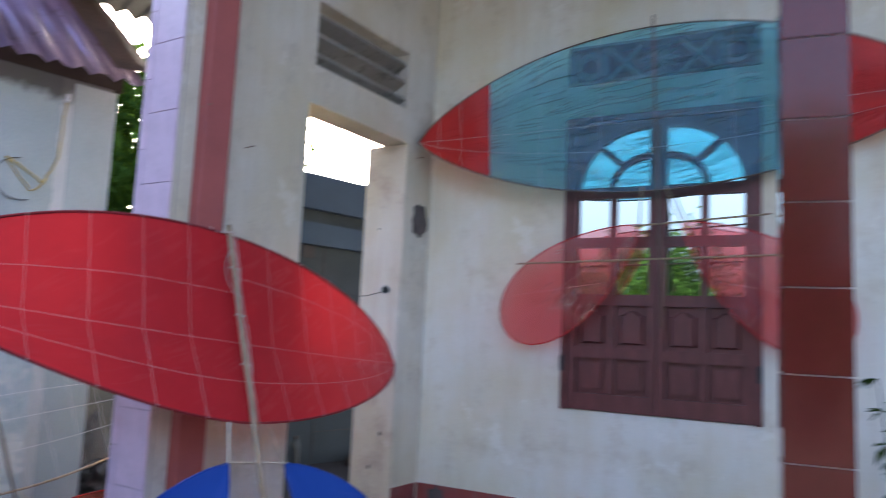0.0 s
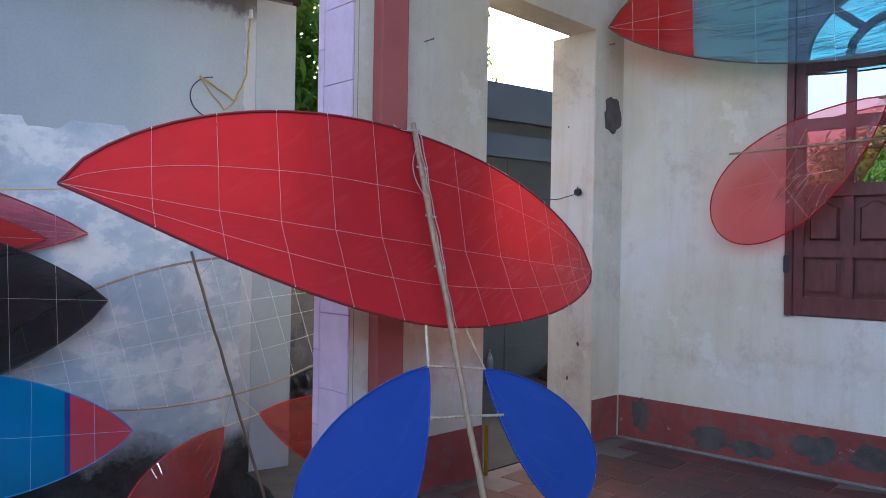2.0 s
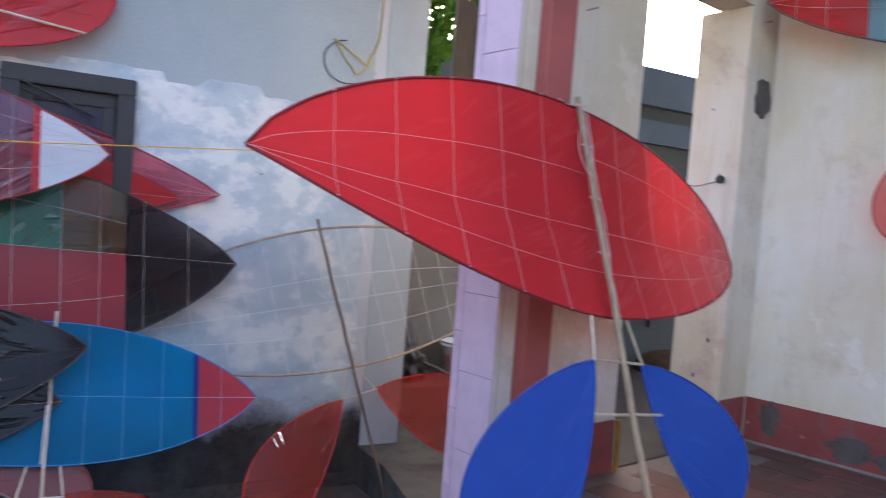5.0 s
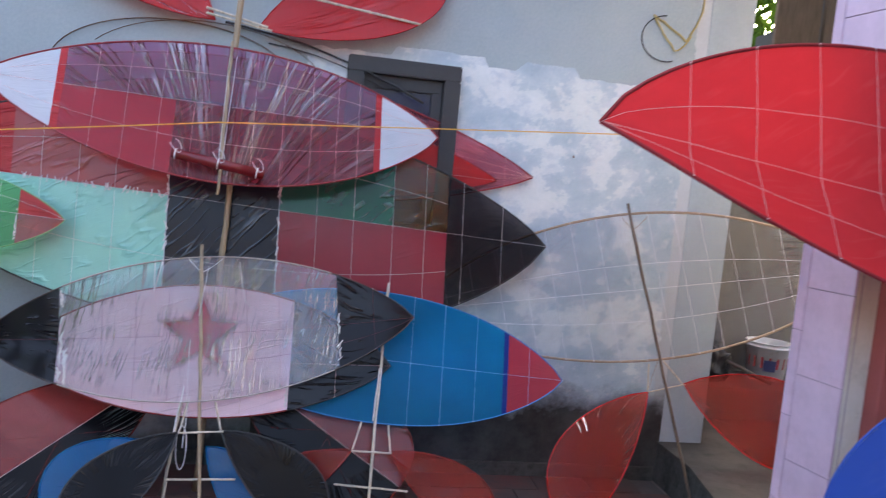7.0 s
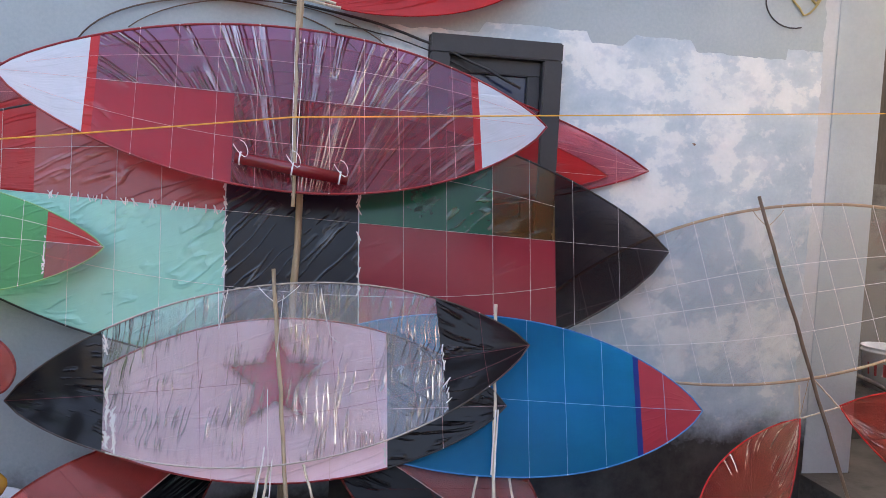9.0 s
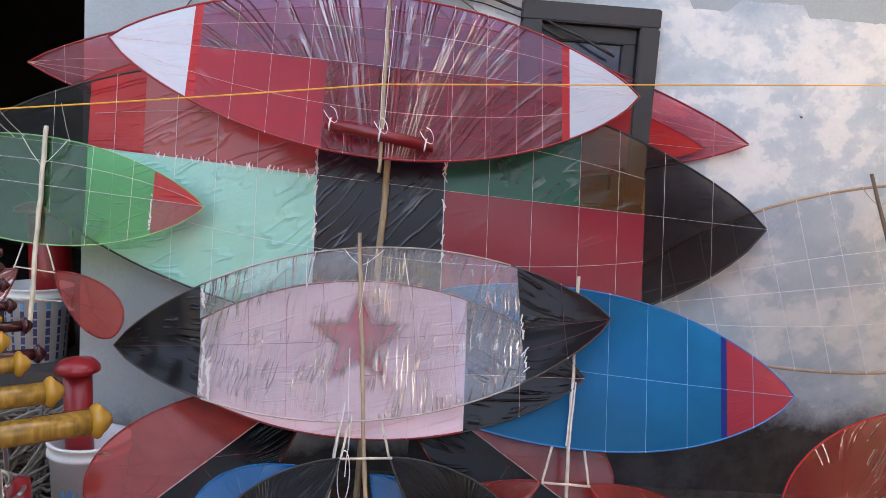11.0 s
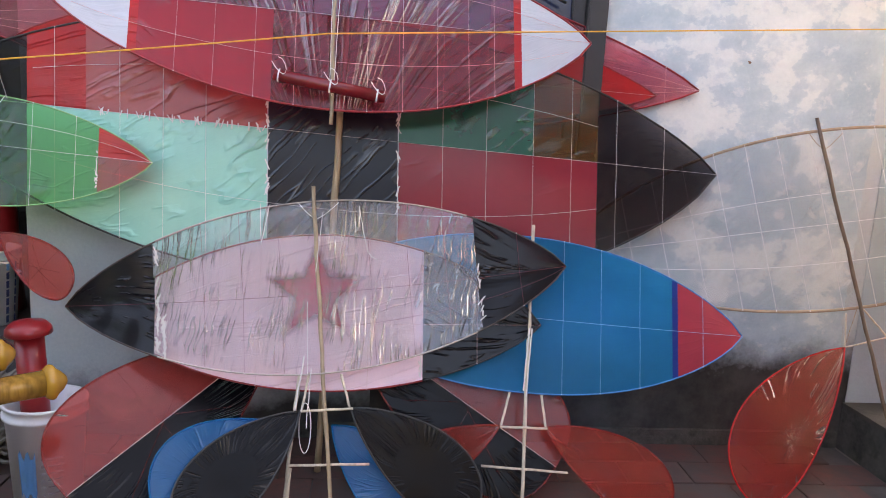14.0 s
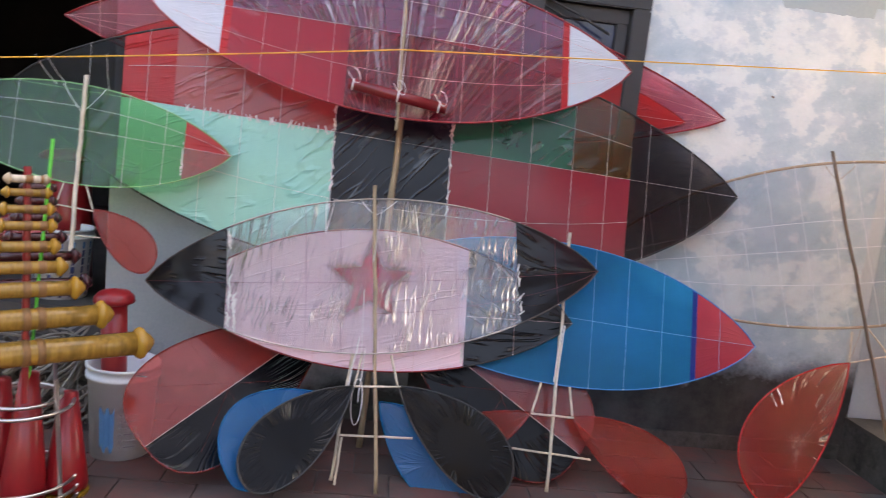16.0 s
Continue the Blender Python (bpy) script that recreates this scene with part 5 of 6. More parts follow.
for a, b in (((-0.70, 4.29, 2.335), (-0.38, 4.29, 2.285)), ((-0.95, 4.28, 2.55), (0.36, 4.28, 2.41)), ((-0.70, 4.285, 2.36), (-0.40, 4.285, 2.30))):
    part("tail_stick", rod(a, b, 0.006, 6, 6, 0.001, 4), PALEBAMBOO, high)

# blue kite before the wooden window
def ww(s, off, z):
    return WW @ Vector((s, -off, z))


s_win = Sail((3.855, 3.193, 3.057), ww(3.20, 0.12, 3.17), ww(1.60, 0.14, 3.71), ww(1.632, 0.12, 2.668), seed=10, ripple=0.012)
s_win.n = Vector((-0.97, -0.24, 0))
wk = kite("glossy blue film kite with red tips over the window", s_win, [
    (-1, -0.67, -1, 1, F_BRIGHT, "red tip film"), (-0.67, 0.67, -1, 1, F_WINBLUE, "glossy blue film"), (0.67, 1, -1, 1, F_BRIGHT, "red tip film")], DARKBAMBOO, rim_radius=0.005, ribs=grid((-0.9, -0.8, -0.45, -0.2, 0.3, 0.5)), lines=[(0.0, -1, 1), (-0.4, -1, 1)], thread=STRING,
    pole=(ww(1.625, 0.15, 3.78), ww(1.70, 0.13, 1.83)), pole_mat=DARKBAMBOO, pole_radius=0.0075)
FW = (-0.97, -0.24, 0.0)
lobe(wk, ww(1.565, 0.12, 2.46), ww(0.695, 0.12, 1.77), 0.265, 0.29, F_WINRED, F_BRIGHT, facing=FW, stay_mat=PINKSTRING)
lobe(wk, ww(1.80, 0.12, 2.47), ww(2.665, 0.12, 1.77), 0.265, 0.29, F_WINRED, F_BRIGHT, facing=FW, stay_mat=PINKSTRING)
for a, b in ((ww(1.52, 0.13, 2.45), ww(2.3, 0.13, 2.50)), (ww(0.76, 0.135, 2.22), ww(2.55, 0.135, 2.27)), (ww(1.57, 0.14, 2.69), ww(1.555, 0.13, 2.46)), (ww(1.71, 0.14, 2.69), ww(1.80, 0.13, 2.48))):
    part("tail_stick", rod(a, b, 0.006, 6, 6, 0.001, 4), BAMBOO, wk)

# flute on the wine kite
fl = thing("flute", "dark red lacquered kite flute tied with white string", "flute")
mid = Vector((-0.541, 3.93, 1.60))
ax = Vector((0.205, 0.0, -0.03))
part("barrel", tube([mid - ax, mid + ax], 0.024, 16), worn("dark red lacquer", (0.17, 0.008, 0.012), 0.25, 0.2, 6, 60, 0.05, 0.001), fl, "", True)
for f in (-0.92, 0.0, 0.85):
    part("binding", tube([mid + ax * (f - 0.014), mid + ax * (f + 0.014)], 0.0255, 12), STRING, fl)
    part("bow", tube([mid + ax * f + Vector((0.03 * math.sin(q), -0.03, 0.035 + 0.03 * math.cos(q * 1.3))) for q in [0.5 * k for k in range(9)]], 0.0015, 4), STRING, fl)

# orange cord across the kites
rope = thing("cord", "thin orange yellow cord stretched across the kites", "cord")
part("strand", tube(line((-2.9, 3.84, 1.47), (-0.55, 3.90, 1.785), 12, 0.01) + line((-0.55, 3.90, 1.785), (2.24, 4.33, 2.03), 16, 0.0)[1:], 0.0028, 6), YELLOWROPE, rope)

# hanging string loops at the star kite
lp = thing("string_loop", "white knotted string loop hanging from the pole", "string")
part("strand", tube([(-0.585 + 0.022 * math.sin(q), 3.72, 0.44 - 0.10 * (1 - math.cos(q))) for q in [2 * math.pi * k / 20 for k in range(21)]], 0.002, 5), STRING, lp)
part("strand", rod((-0.60, 3.78, 0.60), (-0.63, 3.73, 0.36), 0.003, 4, 5, 0.002, 2), STRING, lp)
part("strand", rod((-0.57, 3.76, 0.56), (-0.58, 3.72, 0.34), 0.002, 4, 5, 0.002, 3), STRING, lp)


def glue_marks(parent, sail, s0, s1, v0, v1, count, seed, long=0.019):
    """Short whitish glue smears along a seam."""
    rnd = random.Random(seed)
    for _ in range(count):
        f = rnd.random()
        p = sail.at(s0 + (s1 - s0) * f, v0 + (v1 - v0) * f, 0.006)
        q = Vector((rnd.uniform(-0.4, 0.4), 0, rnd.uniform(0.4, 1))).normalized() * long * rnd.uniform(0.4, 1.2)
        w = Vector((rnd.uniform(0.0013, 0.0034), 0, 0))
        bm = bmesh.new()
        bm.faces.new([bm.verts.new(p + a) for a in (-q - w, -q * 1.1, -q + w, q + w, q * 1.1, q - w)])
        part("glue_smear", bm, STRING, parent)


glue_marks(multi, s_multi, -0.55, -0.16, 0.0, 0.0, 34, 1)
glue_marks(multi, s_multi, -0.155, -0.155, -0.6, 0.5, 26, 2)
glue_marks(multi, s_multi, 0.16, 0.16, -0.5, 0.5, 20, 3)
glue_marks(star, s_star, -0.63, -0.63, -0.9, 0.9, 40, 4)
glue_marks(star, s_star, -0.60, -0.61, -0.95, -0.3, 30, 5, 0.022)
glue_marks(star, s_star, 0.63, 0.63, -0.95, 0.3, 16, 6)
glue_marks(pale, s_pale, 0.44, 0.44, -0.95, -0.5, 14, 7)
glue_marks(green, s_green, 0.675, 0.675, -0.9, 0.3, 14, 8, 0.010)


def bridle(parent, runs, r=0.0012, m=STRING):
    for a, b in runs:
        part("bridle", tube(line(a, b, 6, 0.006, 0.001, 3), r, 5), m, parent)


bridle(star, [((-0.585, 3.985, 1.09), (-0.66, 4.005, 1.152)), ((-0.585, 3.985, 1.09), (-0.50, 4.005, 1.158)), ((-0.80, 3.99, 1.14), (-0.79, 3.95, 0.99)), ((-0.79, 3.95, 0.99), (-0.765, 3.985, 1.14)), ((-0.42, 3.99, 1.15), (-0.38, 3.94, 0.98)), ((-0.38, 3.94, 0.98), (-0.34, 3.93, 0.95)), ((-0.60, 3.86, 0.79), (-0.585, 3.78, 0.53)), ((-0.56, 3.99, 1.12), (-0.575, 3.90, 0.90))])
bridle(green, [((-1.858, 4.05, 1.39), (-1.95, 4.08, 1.50)), ((-1.858, 4.05, 1.39), (-1.77, 4.08, 1.50)), ((-1.93, 3.87, 1.60), (-1.93, 4.06, 1.50)), ((-1.70, 3.875, 1.63), (-1.755, 4.06, 1.49)), ((-1.97, 3.87, 1.595), (-1.97, 4.06, 1.495))])
bridle(thin, [((1.645, 4.30, 1.46), (1.56, 4.31, 1.54)), ((1.645, 4.30, 1.46), (1.72, 4.30, 1.54)), ((1.80, 4.13, 0.78), (1.75, 4.10, 0.62))], 0.0015, BAMBOO)
bridle(wine, [((-0.535, 3.95, 1.58), (-0.545, 4.0, 1.50)), ((-0.52, 4.15, 2.12), (-0.53, 3.95, 1.60)), ((-0.555, 4.15, 2.12), (-0.545, 3.95, 1.60))])
on_pole = [Vector((2.150, 2.735, 2.17)).lerp(Vector((2.135, 2.395, 1.30)), k / 20) for k in range(21)]
for shift in (0.020, 0.032):
    part("bridle", tube([p + Vector((shift + 0.003 * math.sin(k * 1.9), 0.006 * math.sin(k * 0.7 + shift * 90), 0)) for k, p in enumerate(on_pole)], 0.0022, 5), PALECORD, red, "beige cord along the pole", True)
part("bridle", tube([on_pole[2].lerp(on_pole[7], q / 12) + Vector((-0.045 * math.sin(math.pi * q / 12) ** 0.7, -0.008, 0)) for q in range(13)], 0.0022, 5), PALECORD, red, "slack loop of cord", True)
part("bridle", tube(line((2.05, 2.745, 2.185), on_pole[0], 6, 0.012, 0.001, 3), 0.0018, 5), PALECORD, red)
for k, q in enumerate((0, 4, 9, 14, 20)):
    part("binding", tube([on_pole[q] + Vector((-0.012, 0.012, 0.004)), on_pole[q] + Vector((0.036, 0.0, -0.004))], 0.005, 6), PALECORD, red)
bridle(azure, [((0.275, 3.90, 0.70), (0.262, 3.87, 0.45)), ((0.285, 3.90, 0.70), (0.275, 3.87, 0.42))], 0.003)

# ---- small things on the walls ----
def wire(name, label, runs, at=None):
    t = thing(name, label, name.replace("_", " "), at)
    for pts, r, m in runs:
        part("strand", tube(pts, r, 6), m, t, "", True)
    return t


def arc(c, rx, rz, a0, a1, n=16, y=4.385):
    return [(c[0] + rx * math.cos(radians(a0 + (a1 - a0) * k / n)), y, c[1] + rz * math.sin(radians(a0 + (a1 - a0) * k / n))) for k in range(n + 1)]


wire("cable", "faded yellow and black cable looped on the wall", [
    (arc((1.745, 2.53), 0.145, 0.125, 95, 290), 0.0035, BLACKCABLE),
    (line((1.955, 4.385, 3.08), (1.94, 4.385, 2.70), 6, 0, 0.004, 2) + line((1.94, 4.385, 2.70), (1.86, 4.385, 2.53), 5, 0.02, 0.003, 5)[1:] + line((1.86, 4.385, 2.53), (1.655, 4.385, 2.65), 6, -0.01, 0.004, 7)[1:], 0.006, YELLOWCABLE),
    (line((1.655, 4.385, 2.65), (1.80, 4.385, 2.47), 6, 0.0, 0.004, 3) + line((1.80, 4.385, 2.47), (1.89, 4.385, 2.56), 5, 0.02, 0.0, 5)[1:], 0.005, YELLOWCABLE)])
tagged(part("hook", tube([(1.955, 4.40, 3.06), (1.955, 4.37, 3.06), (1.955, 4.365, 3.10)], 0.012, 8), WHITEPLASTIC), "small white cable clip on the wall", "clip")
wire("cable", "old grey cables arching over the kites", [
    (arc((-0.85, 2.02), 0.60, 0.28, 165, 15, 24), 0.0035, DARKBAMBOO), (arc((-0.70, 2.0), 0.62, 0.31, 150, 0, 24), 0.0025, DARKBAMBOO),
    (line((-0.62, 4.385, 2.32), (0.42, 4.34, 2.02), 14, -0.05, 0.004, 3), 0.006, BLACKCABLE), (line((-0.40, 4.385, 2.24), (0.2, 4.37, 2.08), 10, -0.03, 0.003, 6), 0.003, BLACKCABLE)])


def nail(p, way, label="rusty nail driven into the wall", at=None):
    p, way = Vector(p), Vector(way)
    bm = tube([p, p + way * 0.05], 0.0025, 6)
    tube([p + way * 0.05, p + way * 0.053], 0.006, 6, bm)
    tagged(part("nail", bm, RUST, at=at), label, "nail", "wall nails")


nail((1.29, 4.40, 1.835), (-0.3, -0.9, -0.2))
nail((0.40, 0.0, 2.66), (0.5, -0.8, 0.25), at=W2)
nail((2.008, 2.838, 2.76), (0.5, -0.8, 0.35))
nail((2.02, 0.0, 2.98), (-0.3, -0.9, -0.1), at=W2)
plug = thing("wall_socket", "small black plug with a loose wire on the door reveal", "socket", W2)
part("plug", lathe([(0.0, 0.0), (0.022, 0.0), (0.026, 0.02), (0.012, 0.04), (0.0, 0.042)], 12, axis="x", at=(1.83, 0.10, 2.02)), BLACKCABLE, plug)
part("wire", tube(line((1.84, 0.10, 2.02), (1.60, 0.25, 1.98), 8, 0.03, 0.003, 2), 0.003, 5), BLACKCABLE, plug)

# ---- flutes, buckets and ropes at the storeroom door ----
ALONG = Vector((0.80, 0.60, 0.0))
rack = thing("flute_rack", "red rack spine with green cord and steel ring feet", "rack")
SP = Vector((-1.70, 3.27, 0.0))
part("spine", rod(SP + Vector((0, 0.02, 0.40)), SP + Vector((-0.05, 0.10, 1.20)), 0.012, 6, 8), REDLACQ, rack)
part("cord", rod(SP + Vector((-0.03, 0.05, 0.05)), SP + Vector((0.02, 0.12, 1.30)), 0.006, 8, 6), GREENCORD, rack)
for z, r in ((0.385, 0.13), (0.36, 0.17), (0.09, 0.19), (0.055, 0.20), (0.02, 0.20)):
    part("ring", tube([SP + Vector((-0.06 + r * math.cos(q), 0.12 + r * math.sin(q), z)) for q in [2 * math.pi * k / 32 for k in range(33)]], 0.007, 6), STEEL, rack, "", True)
for q in (-20, 70, 160, 250):
    d = Vector((math.cos(radians(q)), math.sin(radians(q)), 0))
    part("leg", rod(SP + Vector((-0.06, 0.12, 0.47)) + d * 0.15, SP + Vector((-0.06, 0.12, 0.0)) + d * 0.19, 0.008, 3, 8), STEEL, rack)


def flute(z, half, radius, knob, material, head, group="yellow flutes", label="varnished yellow bamboo kite flute with round ends", back=Vector((0, 0, 0)), bind=BROWNWRAP):
    f = thing("flute", label, "flute", group=group)
    c = SP + Vector((-0.05 * (z - 0.4), 0.10 * (z - 0.4), z)) + back
    m = Matrix.Translation(c) @ Matrix.Rotation(math.atan2(ALONG.y, ALONG.x), 4, "Z")
    bm = lathe([(radius, -half), (radius * 0.97, -half * 0.4), (radius, 0.0), (radius * 0.97, half * 0.4), (radius, half)], 20, axis="x")
    part("barrel", bm, material, f, "", True, m)
    for sg in (-1, 1):
        prof = [(0.0, half + knob * 0.85), (knob * 0.24, half + knob * 0.80), (knob * 0.55, half + knob * 0.55), (knob * 0.74, half + knob * 0.30), (knob * 0.96, half + knob * 0.14), (knob, half), (knob * 0.93, half - knob * 0.16), (radius * 1.05, half - knob * 0.34), (radius * 0.9, half - knob * 0.36)]
        part("end_cap", lathe([(r, x * sg) for r, x in prof], 20, axis="x"), head, f, "rounded end cap", True, m)
    for w in (0.004, 0.050):
        part("binding", lathe([(radius * 1.01, w - 0.012), (radius * 1.07, w - 0.008), (radius * 1.07, w + 0.008), (radius * 1.01, w + 0.012)], 16, axis="x"), bind, f, "brown twine binding", True, m)
    return f


for z, half, r, kn in ((0.575, 0.385, 0.044, 0.060), (0.69, 0.245, 0.037, 0.052), (0.79, 0.155, 0.027, 0.042), (0.865, 0.105, 0.022, 0.035), (0.935, 0.085, 0.019, 0.030), (1.005, 0.075, 0.016, 0.026), (1.06, 0.068, 0.014, 0.024), (1.115, 0.06, 0.013, 0.021)):
    flute(z, half, r, kn, GOLDTUBE, GOLDKNOB)
flute(1.16, 0.055, 0.013, 0.020, PALEBAMBOO, PALEKNOB, label="small pale bamboo kite flute with round ends")
for z, half in ((0.62, 0.22), (0.74, 0.17), (0.84, 0.13), (0.91, 0.085), (0.98, 0.065), (1.04, 0.05), (1.09, 0.04)):
    flute(z, half, 0.012 + half * 0.05, 0.02 + half * 0.08, MAROON, MAROON, "maroon flutes", "dark maroon lacquered flute with round ends", Vector((-0.07, 0.22, 0.02)), MAROON)


def red_tube(x, y, z, tall, r, label):
    t = thing("lacquer_tube", label, "tube", group="red lacquered tubes")
    part("barrel", lathe([(r, 0.0), (r, tall - 0.02)], 24), REDLACQ, t, "", True, pose(x, y, z, 2, -1.5, 0))
    part("cap", lathe([(r * 1.02, tall - 0.03), (r * 1.6, tall - 0.02), (r * 1.55, tall), (r * 1.2, tall + 0.02), (0.0, tall + 0.035)], 24), REDLACQ, t, "flared red cap", True, pose(x, y, z, 2, -1.5, 0))


red_tube(-1.605, 3.88, 0.036, 0.62, 0.051, "red lacquered tube standing in the white bucket")
red_tube(-2.22, 4.9, 0.43, 0.72, 0.10, "large red lacquered tube in the dark storeroom")
for k, (x, y, t) in enumerate(((-1.86, 3.42, 0.42), (-1.73, 3.36, 0.46), (-1.62, 3.45, 0.36))):
    c = thing("red_cone", "tapered red lacquered drum cone on the floor", "cone", group="red cones")
    part("cone_body", lathe([(0.075, 0.0), (0.078, 0.02), (0.03, t), (0.0, t + 0.005)], 24), REDLACQ, c, "", True, pose(x, y, 0.02, 3 - 4 * k, 4 - 3 * k, 0))
    part("cone_foot", lathe([(0.0, -0.01), (0.08, -0.01), (0.08, 0.0), (0.0, 0.0)], 24), GOLDKNOB, c, "yellow painted foot", False, pose(x, y, 0.012))


def bucket(x, y, z, r, tall, label, marks, turn=0):
    b = thing("bucket", label, "bucket", pose(x, y, z, 0, 0, turn))
    part("body", lathe([(r * 0.84, 0.0), (r * 0.98, tall * 0.86), (r * 1.05, tall * 0.865), (r * 1.05, tall * 0.90), (r * 1.0, tall * 0.905), (r, tall * 0.97), (r * 1.06, tall * 0.975), (r * 1.06, tall), (r * 0.97, tall), (r * 0.82, 0.03), (0.0, 0.03)], 40), WHITEPLASTIC, b, "", True)
    for kind, a0, a1, z0, z1, m in marks:
        bm = bmesh.new()
        n = 8
        cols = []
        for k in range(n + 1):
            q = radians(a0 + (a1 - a0) * k / n)
            cols.append([bm.verts.new(((r * (0.84 + 0.14 * h / (tall * 0.86)) + 0.0012) * math.cos(q), (r * (0.84 + 0.14 * h / (tall * 0.86)) + 0.0012) * math.sin(q), h + (0.02 * math.sin(k * 1.7) if kind == "swash" else 0))) for h in (z0, z1)])
        for u, w in zip(cols, cols[1:]):
            bm.faces.new((u[0], w[0], w[1], u[1]))
        part("print", bm, m, b)
    return b


small = [("bar", -95 + 0, -72, 0.20 - 0.028 * k, 0.206 - 0.028 * k, GREYPRINT) for k in range(6)] + [("bar", -104, -99, 0.198 - 0.028 * k, 0.208 - 0.028 * k, GREYPRINT) for k in range(6)]
bucket(-1.56, 3.835, 0.0, 0.140, 0.39, "dirty white plastic paint bucket with faded blue print", [("swash", -140, -112, 0.05, 0.22, BLUEPRINT)] + small, 28)
bucket(-2.19, 4.68, 0.43, 0.15, 0.36, "white plastic bucket almost covered by navy printed bands", [("bar", -180, 0, 0.265, 0.30, BLUEPRINT)] + [("bar", -180, 0, 0.222 - 0.042 * k, 0.256 - 0.042 * k, NAVYPRINT) for k in range(6)])
bucket(3.20, 5.27, 0.44, 0.15, 0.27, "white paint bucket with a red printed band", [("bar", -180, 0, 0.09, 0.17, REDPRINT), ("bar", -130, -95, 0.07, 0.15, NAVYPRINT)])


def slumped(width, deep, tall, seed, crumple):
    """A soft heap: a squashed ball with a flat foot and crumpled sides."""
    bm = bmesh.new()
    bmesh.ops.create_icosphere(bm, subdivisions=4, radius=1.0)
    for v in bm.verts:
        d = v.co.normalized()
        k = 1 + crumple * noise.noise(d * 2.2 + Vector((seed, 0, 0))) + 0.4 * crumple * noise.noise(d * 7.0 + Vector((0, seed, 0)))
        v.co = Vector((d.x * k * width, d.y * k * deep, max(0.0, (d.z * k * 0.62 + 0.42) * tall)))
    return bm


bag = thing("plastic_bag", "shiny black plastic bag slumped against the passage wall", "bag")
part("bag_body", slumped(0.12, 0.10, 0.25, 3, 0.5), worn("black plastic bag", (0.012, 0.012, 0.014), 0.3, 0.3, 12, 60, 0.5, 0.006), bag, "", True, pose(2.68, 5.12, 0.44))
sack = thing("sack", "crumpled dark grey woven sack standing in the passage", "sack")
part("sack_body", slumped(0.14, 0.09, 0.52, 8, 0.35), worn("grey woven sack", (0.085, 0.085, 0.088), 0.8, 0.35, 12, 80, 0.6, 0.008), sack, "", True, pose(2.70, 5.335, 0.44))
stick = thing("wood_stick", "dark stick lying against the black bag", "stick")
part("shaft", rod((2.74, 5.02, 0.60), (3.10, 5.04, 0.452), 0.014, 6, 8, 0.004, 2), DARKWOOD, stick, "", True)
heap = thing("basket", "dark brown basket turned over on the rear path", "basket")
part("basket_shell", lathe([(0.36, 0.0), (0.35, 0.05), (0.30, 0.13), (0.20, 0.19), (0.08, 0.215), (0.0, 0.22)], 28), worn("brown wicker", (0.045, 0.028, 0.018), 0.85, 0.4, 14, 90, 0.6, 0.008), heap, "", True, pose(5.92, 5.6, 0.30))
bottle = thing("bottle", "dull grey plastic bottle with a brown cap", "bottle", pose(4.955, 5.8, 0.30))
part("bottle_body", lathe([(0.0, 0.0), (0.043, 0.0), (0.045, 0.02), (0.043, 0.12), (0.045, 0.22), (0.036, 0.27), (0.016, 0.31), (0.014, 0.325), (0.0, 0.325)], 20), worn("cloudy plastic", (0.06, 0.066, 0.066), 0.35, 0.1, 8, 60), bottle, "", True)
part("cap", lathe([(0.017, 0.318), (0.017, 0.345), (0.0, 0.346)], 14), DARKBAMBOO, bottle, "brown cap", True)
hook = thing("wall_bracket", "dark iron bracket on the rear wall", "bracket")
part("bracket_bar", boxes(((5.925, 5.93, 0.70), (5.935, 5.988, 0.80)), ((5.936, 5.93, 0.70), (6.03, 5.94, 0.71)), ((5.936, 5.93, 0.785), (6.03, 5.94, 0.795))), BLACKCABLE, hook)

hank = thing("rope_hank", "tangled grey rope hanks heaped on the floor", "rope")
rr = random.Random(11)
for k in range(90):
    c = Vector((-2.01 + rr.uniform(-0.14, 0.14), 4.14 + rr.uniform(-0.12, 0.12), 0.16 + rr.uniform(-0.10, 0.14)))
    a, b, tw = rr.uniform(0.08, 0.16), rr.uniform(0.05, 0.14), rr.uniform(0, 6)
    part("coil", tube([c + Vector((a * math.cos(q + tw), 0.06 * math.sin(q * 2 + tw), b * math.sin(q))) for q in [2 * math.pi * i / 18 for i in range(19)]], 0.007, 5), HANKROPE, hank)

slat = thing("wood_stick", "short yellow painted stick leaning at the door jamb", "stick", W2)
part("stick", boxes(((0.872, -0.03, FLOOR), (0.892, -0.012, 0.70)), bevel=0.002), GOLDKNOB, slat)
structure("skirting_strip", boxes(((0.006, -0.045, FLOOR - 0.004), (6.4, -0.009, FLOOR + 0.006)), bevel=0.003), CEMENT, "narrow grey cement strip along the veranda wall foot", WW, "strip")

# dark rubbish heaped between the houses
heap = thing("rubbish_heap", "dark heap of rubble and scraps between the houses", "rubble")
rr = random.Random(21)
for k in range(26):
    bm = bmesh.new()
    bmesh.ops.create_icosphere(bm, subdivisions=1, radius=0.05 * rr.uniform(0.5, 1.3))
    for v in bm.verts:
        v.co *= rr.uniform(0.7, 1.2)
    part("lump", bm, (DARKFILL, MOSSY, DARKWOOD, GREYPRINT)[k % 4 if k % 9 else 3], heap, at=pose(2.62 + rr.uniform(-0.22, 0.5), 5.0 + rr.uniform(-0.1, 0.4), LEDGE + 0.03 + rr.uniform(0, 0.10), rr.uniform(0, 90), rr.uniform(0, 90), 0))

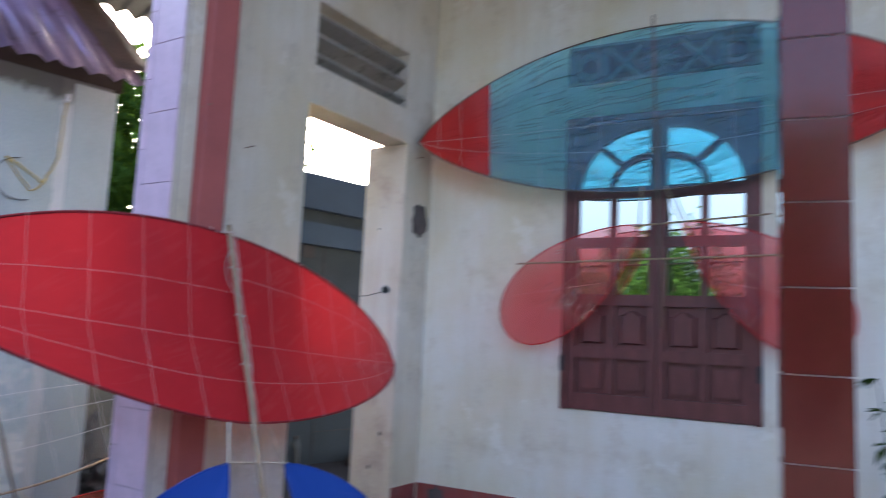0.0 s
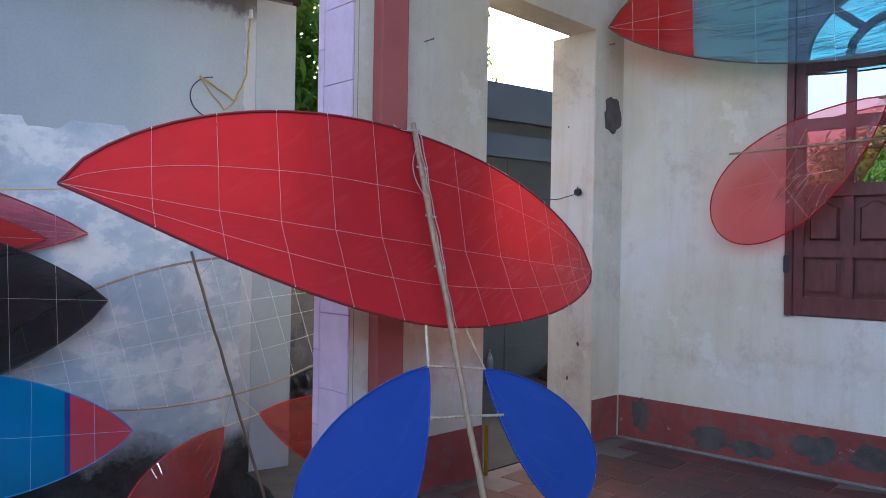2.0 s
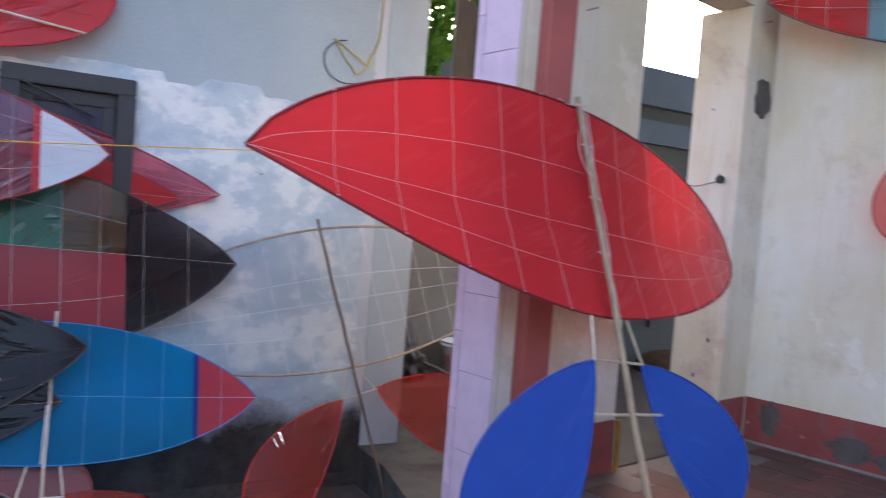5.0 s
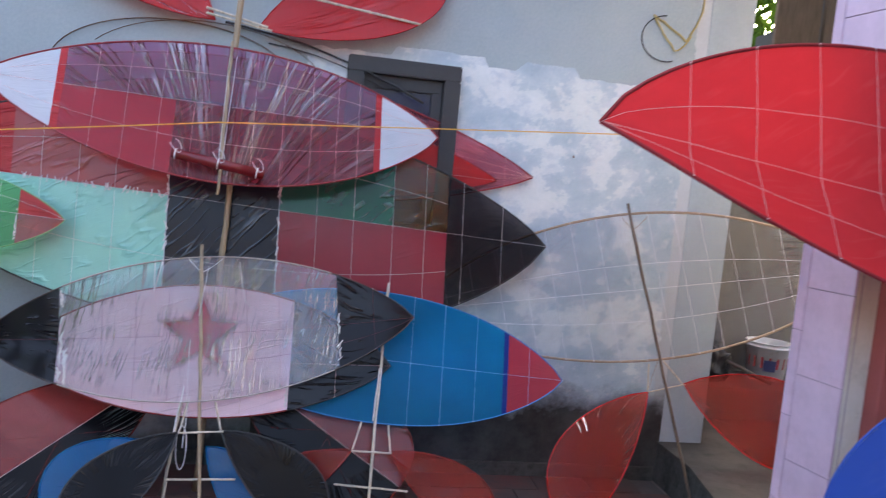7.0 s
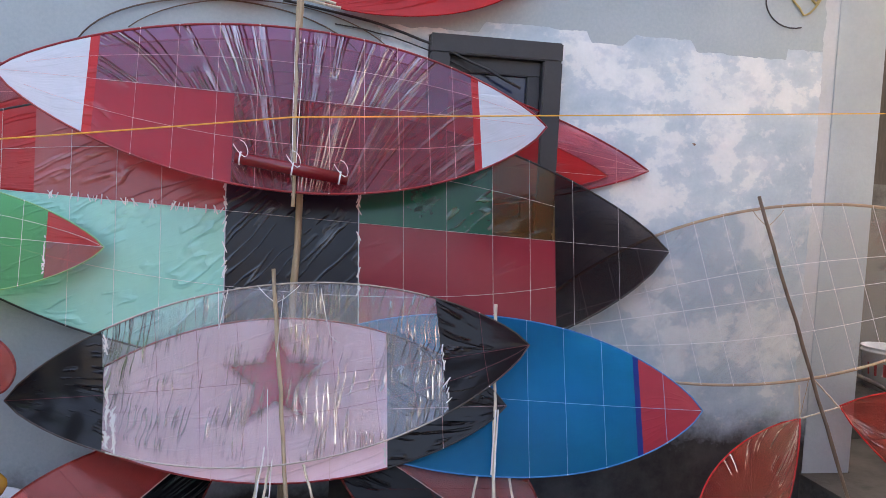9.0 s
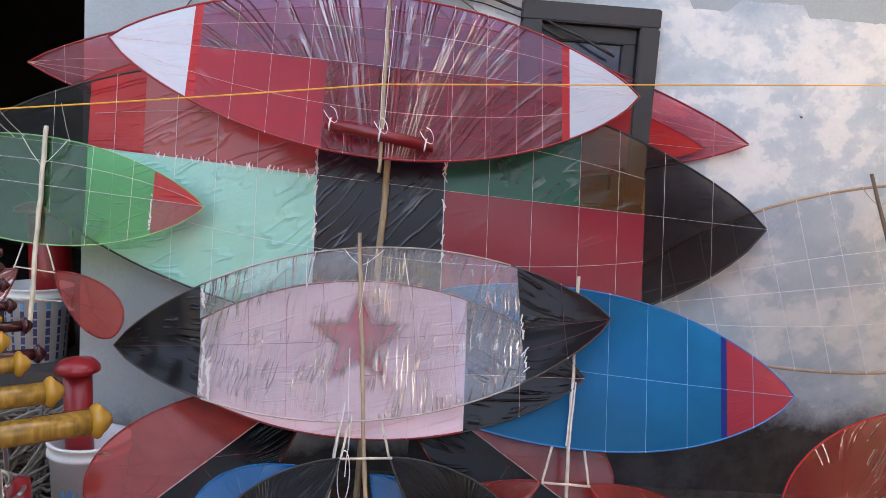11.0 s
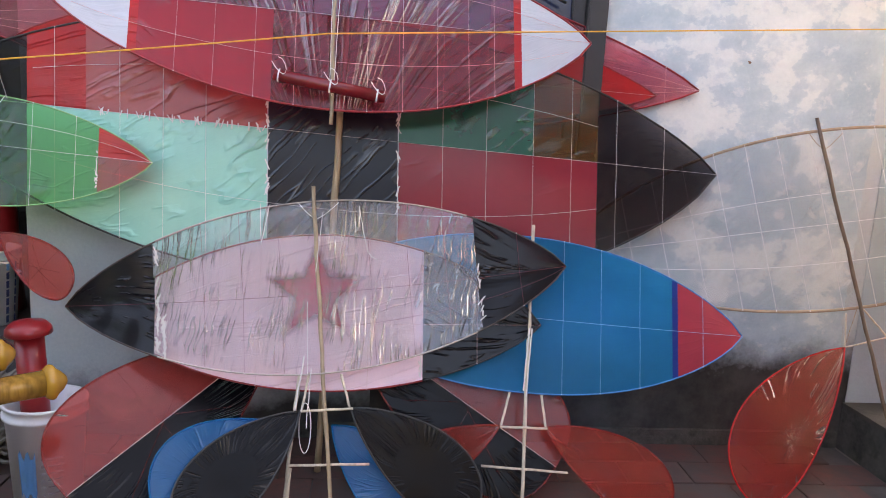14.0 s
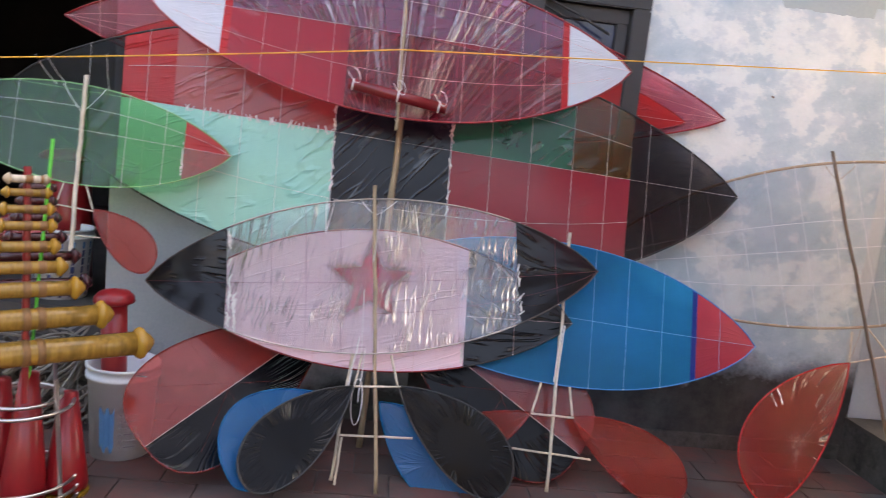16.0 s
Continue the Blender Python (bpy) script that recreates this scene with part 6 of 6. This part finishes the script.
# dark block paints the shade of the hole; nothing is cut
hole = structure("vent_rear", boxes(((5.0, 5.975, 2.48), (5.17, 5.999, 2.61)), bevel=0.003), DARKFILL, "dark block standing for the shade of a small rear vent hole", category="vent")
wire("hanging_wire", "thin black wire hanging behind the houses", [(line((5.17, 5.16, 4.16), (5.18, 5.4, 3.2), 8, 0, 0.006, 4), 0.004, BLACKCABLE)])

# ---- trees and shrubs ----
def tree(x, y, tall, crown, count, seed, label, low=0.35, size=0.10):
    rnd = random.Random(seed)
    t = thing("tree", label, "tree", pose(x, y, 0), "trees beyond the yard")
    part("trunk", tube(line((0, 0, -0.05), (0.15, 0.1, tall * 0.6), 8, 0, 0.06, seed), 0.14, 10, radius2=0.06), BARK, t, "", True)
    limbs = []
    for k in range(9):
        q, h = rnd.uniform(0, 6.28), tall * rnd.uniform(0.35, 0.6)
        e = Vector((math.cos(q) * crown * 0.7, math.sin(q) * crown * 0.7, h + crown * rnd.uniform(0.2, 0.8)))
        part("limb", tube(line((0.08, 0.05, h), e, 6, -0.1, 0.05, seed + k), 0.05, 6, radius2=0.012), BARK, t, "", True)
        limbs.append(e)
    verts, faces = [], []
    cl = [Vector((rnd.gauss(0, crown * 0.5), rnd.gauss(0, crown * 0.5), tall * low + rnd.random() * tall * (1 - low))) for _ in range(count // 40)] + limbs
    for _ in range(count):
        c = rnd.choice(cl) + Vector([rnd.gauss(0, 0.22) for _ in range(3)])
        a = Vector([rnd.uniform(-1, 1) for _ in range(3)]).normalized()
        b = a.cross(Vector([rnd.uniform(-1, 1) for _ in range(3)])).normalized()
        L, W = size * rnd.uniform(0.6, 1.3), size * 0.28
        k = len(verts)
        verts += [c - a * L, c + b * W, c + a * L, c - b * W]
        faces.append((k, k + 1, k + 2, k + 3))
    me = bpy.data.meshes.new("crown")
    me.from_pydata(verts, [], faces)
    me.materials.append(LEAF)
    part("crown", me, None, t)
    return t


tree(4.2, 9.6, 5.0, 1.5, 14000, 3, "leafy green tree behind the houses", 0.15, 0.13)
tree(6.0, 12.5, 5.5, 1.8, 5000, 8, "leafy green tree behind the houses", 0.2, 0.13)
tree(-8.5, 1.2, 4.0, 1.4, 15000, 5, "leafy green tree across the yard", 0.2, 0.095)
tree(-9.5, 4.2, 3.3, 1.4, 12000, 6, "leafy green tree across the yard", 0.15, 0.095)
tree(-9.2, -4.6, 6.3, 2.2, 12000, 7, "leafy green tree across the yard", 0.2, 0.13)


# potted plant beyond the red column
plant = thing("potted_plant", "dark leafy plant in a clay pot by the veranda wall", "plant", pose(4.36, 0.40, FLOOR))
part("pot", lathe([(0.09, 0.0), (0.13, 0.22), (0.145, 0.225), (0.145, 0.25), (0.12, 0.25), (0.11, 0.20), (0.0, 0.20)], 20), worn("clay pot", (0.22, 0.09, 0.06), 0.8, 0.2, 8, 60), plant, "round clay pot", True)
rr = random.Random(31)
for k in range(7):
    q, tall = rr.uniform(0, 6.28), rr.uniform(0.7, 1.2)
    tip = Vector((math.cos(q) * 0.16, math.sin(q) * 0.16, tall))
    stem = line((0, 0, 0.2), tip, 6, -0.03, 0.01, k)
    part("stem", tube(stem, 0.006, 5, radius2=0.003), BARK, plant)
    for p in stem[2:]:
        for _ in range(4):
            a = Vector((rr.uniform(-1, 1), rr.uniform(-1, 1), rr.uniform(-0.5, 0.4))).normalized()
            b = a.cross(Vector((0, 0, 1))).normalized()
            L = rr.uniform(0.06, 0.12)
            bm = bmesh.new()
            bm.faces.new([bm.verts.new(p + v) for v in (Vector(), a * L * 0.5 + b * L * 0.22, a * L - Vector((0, 0, 0.02)), a * L * 0.5 - b * L * 0.22)])
            part("leaf", bm, LEAF, plant)
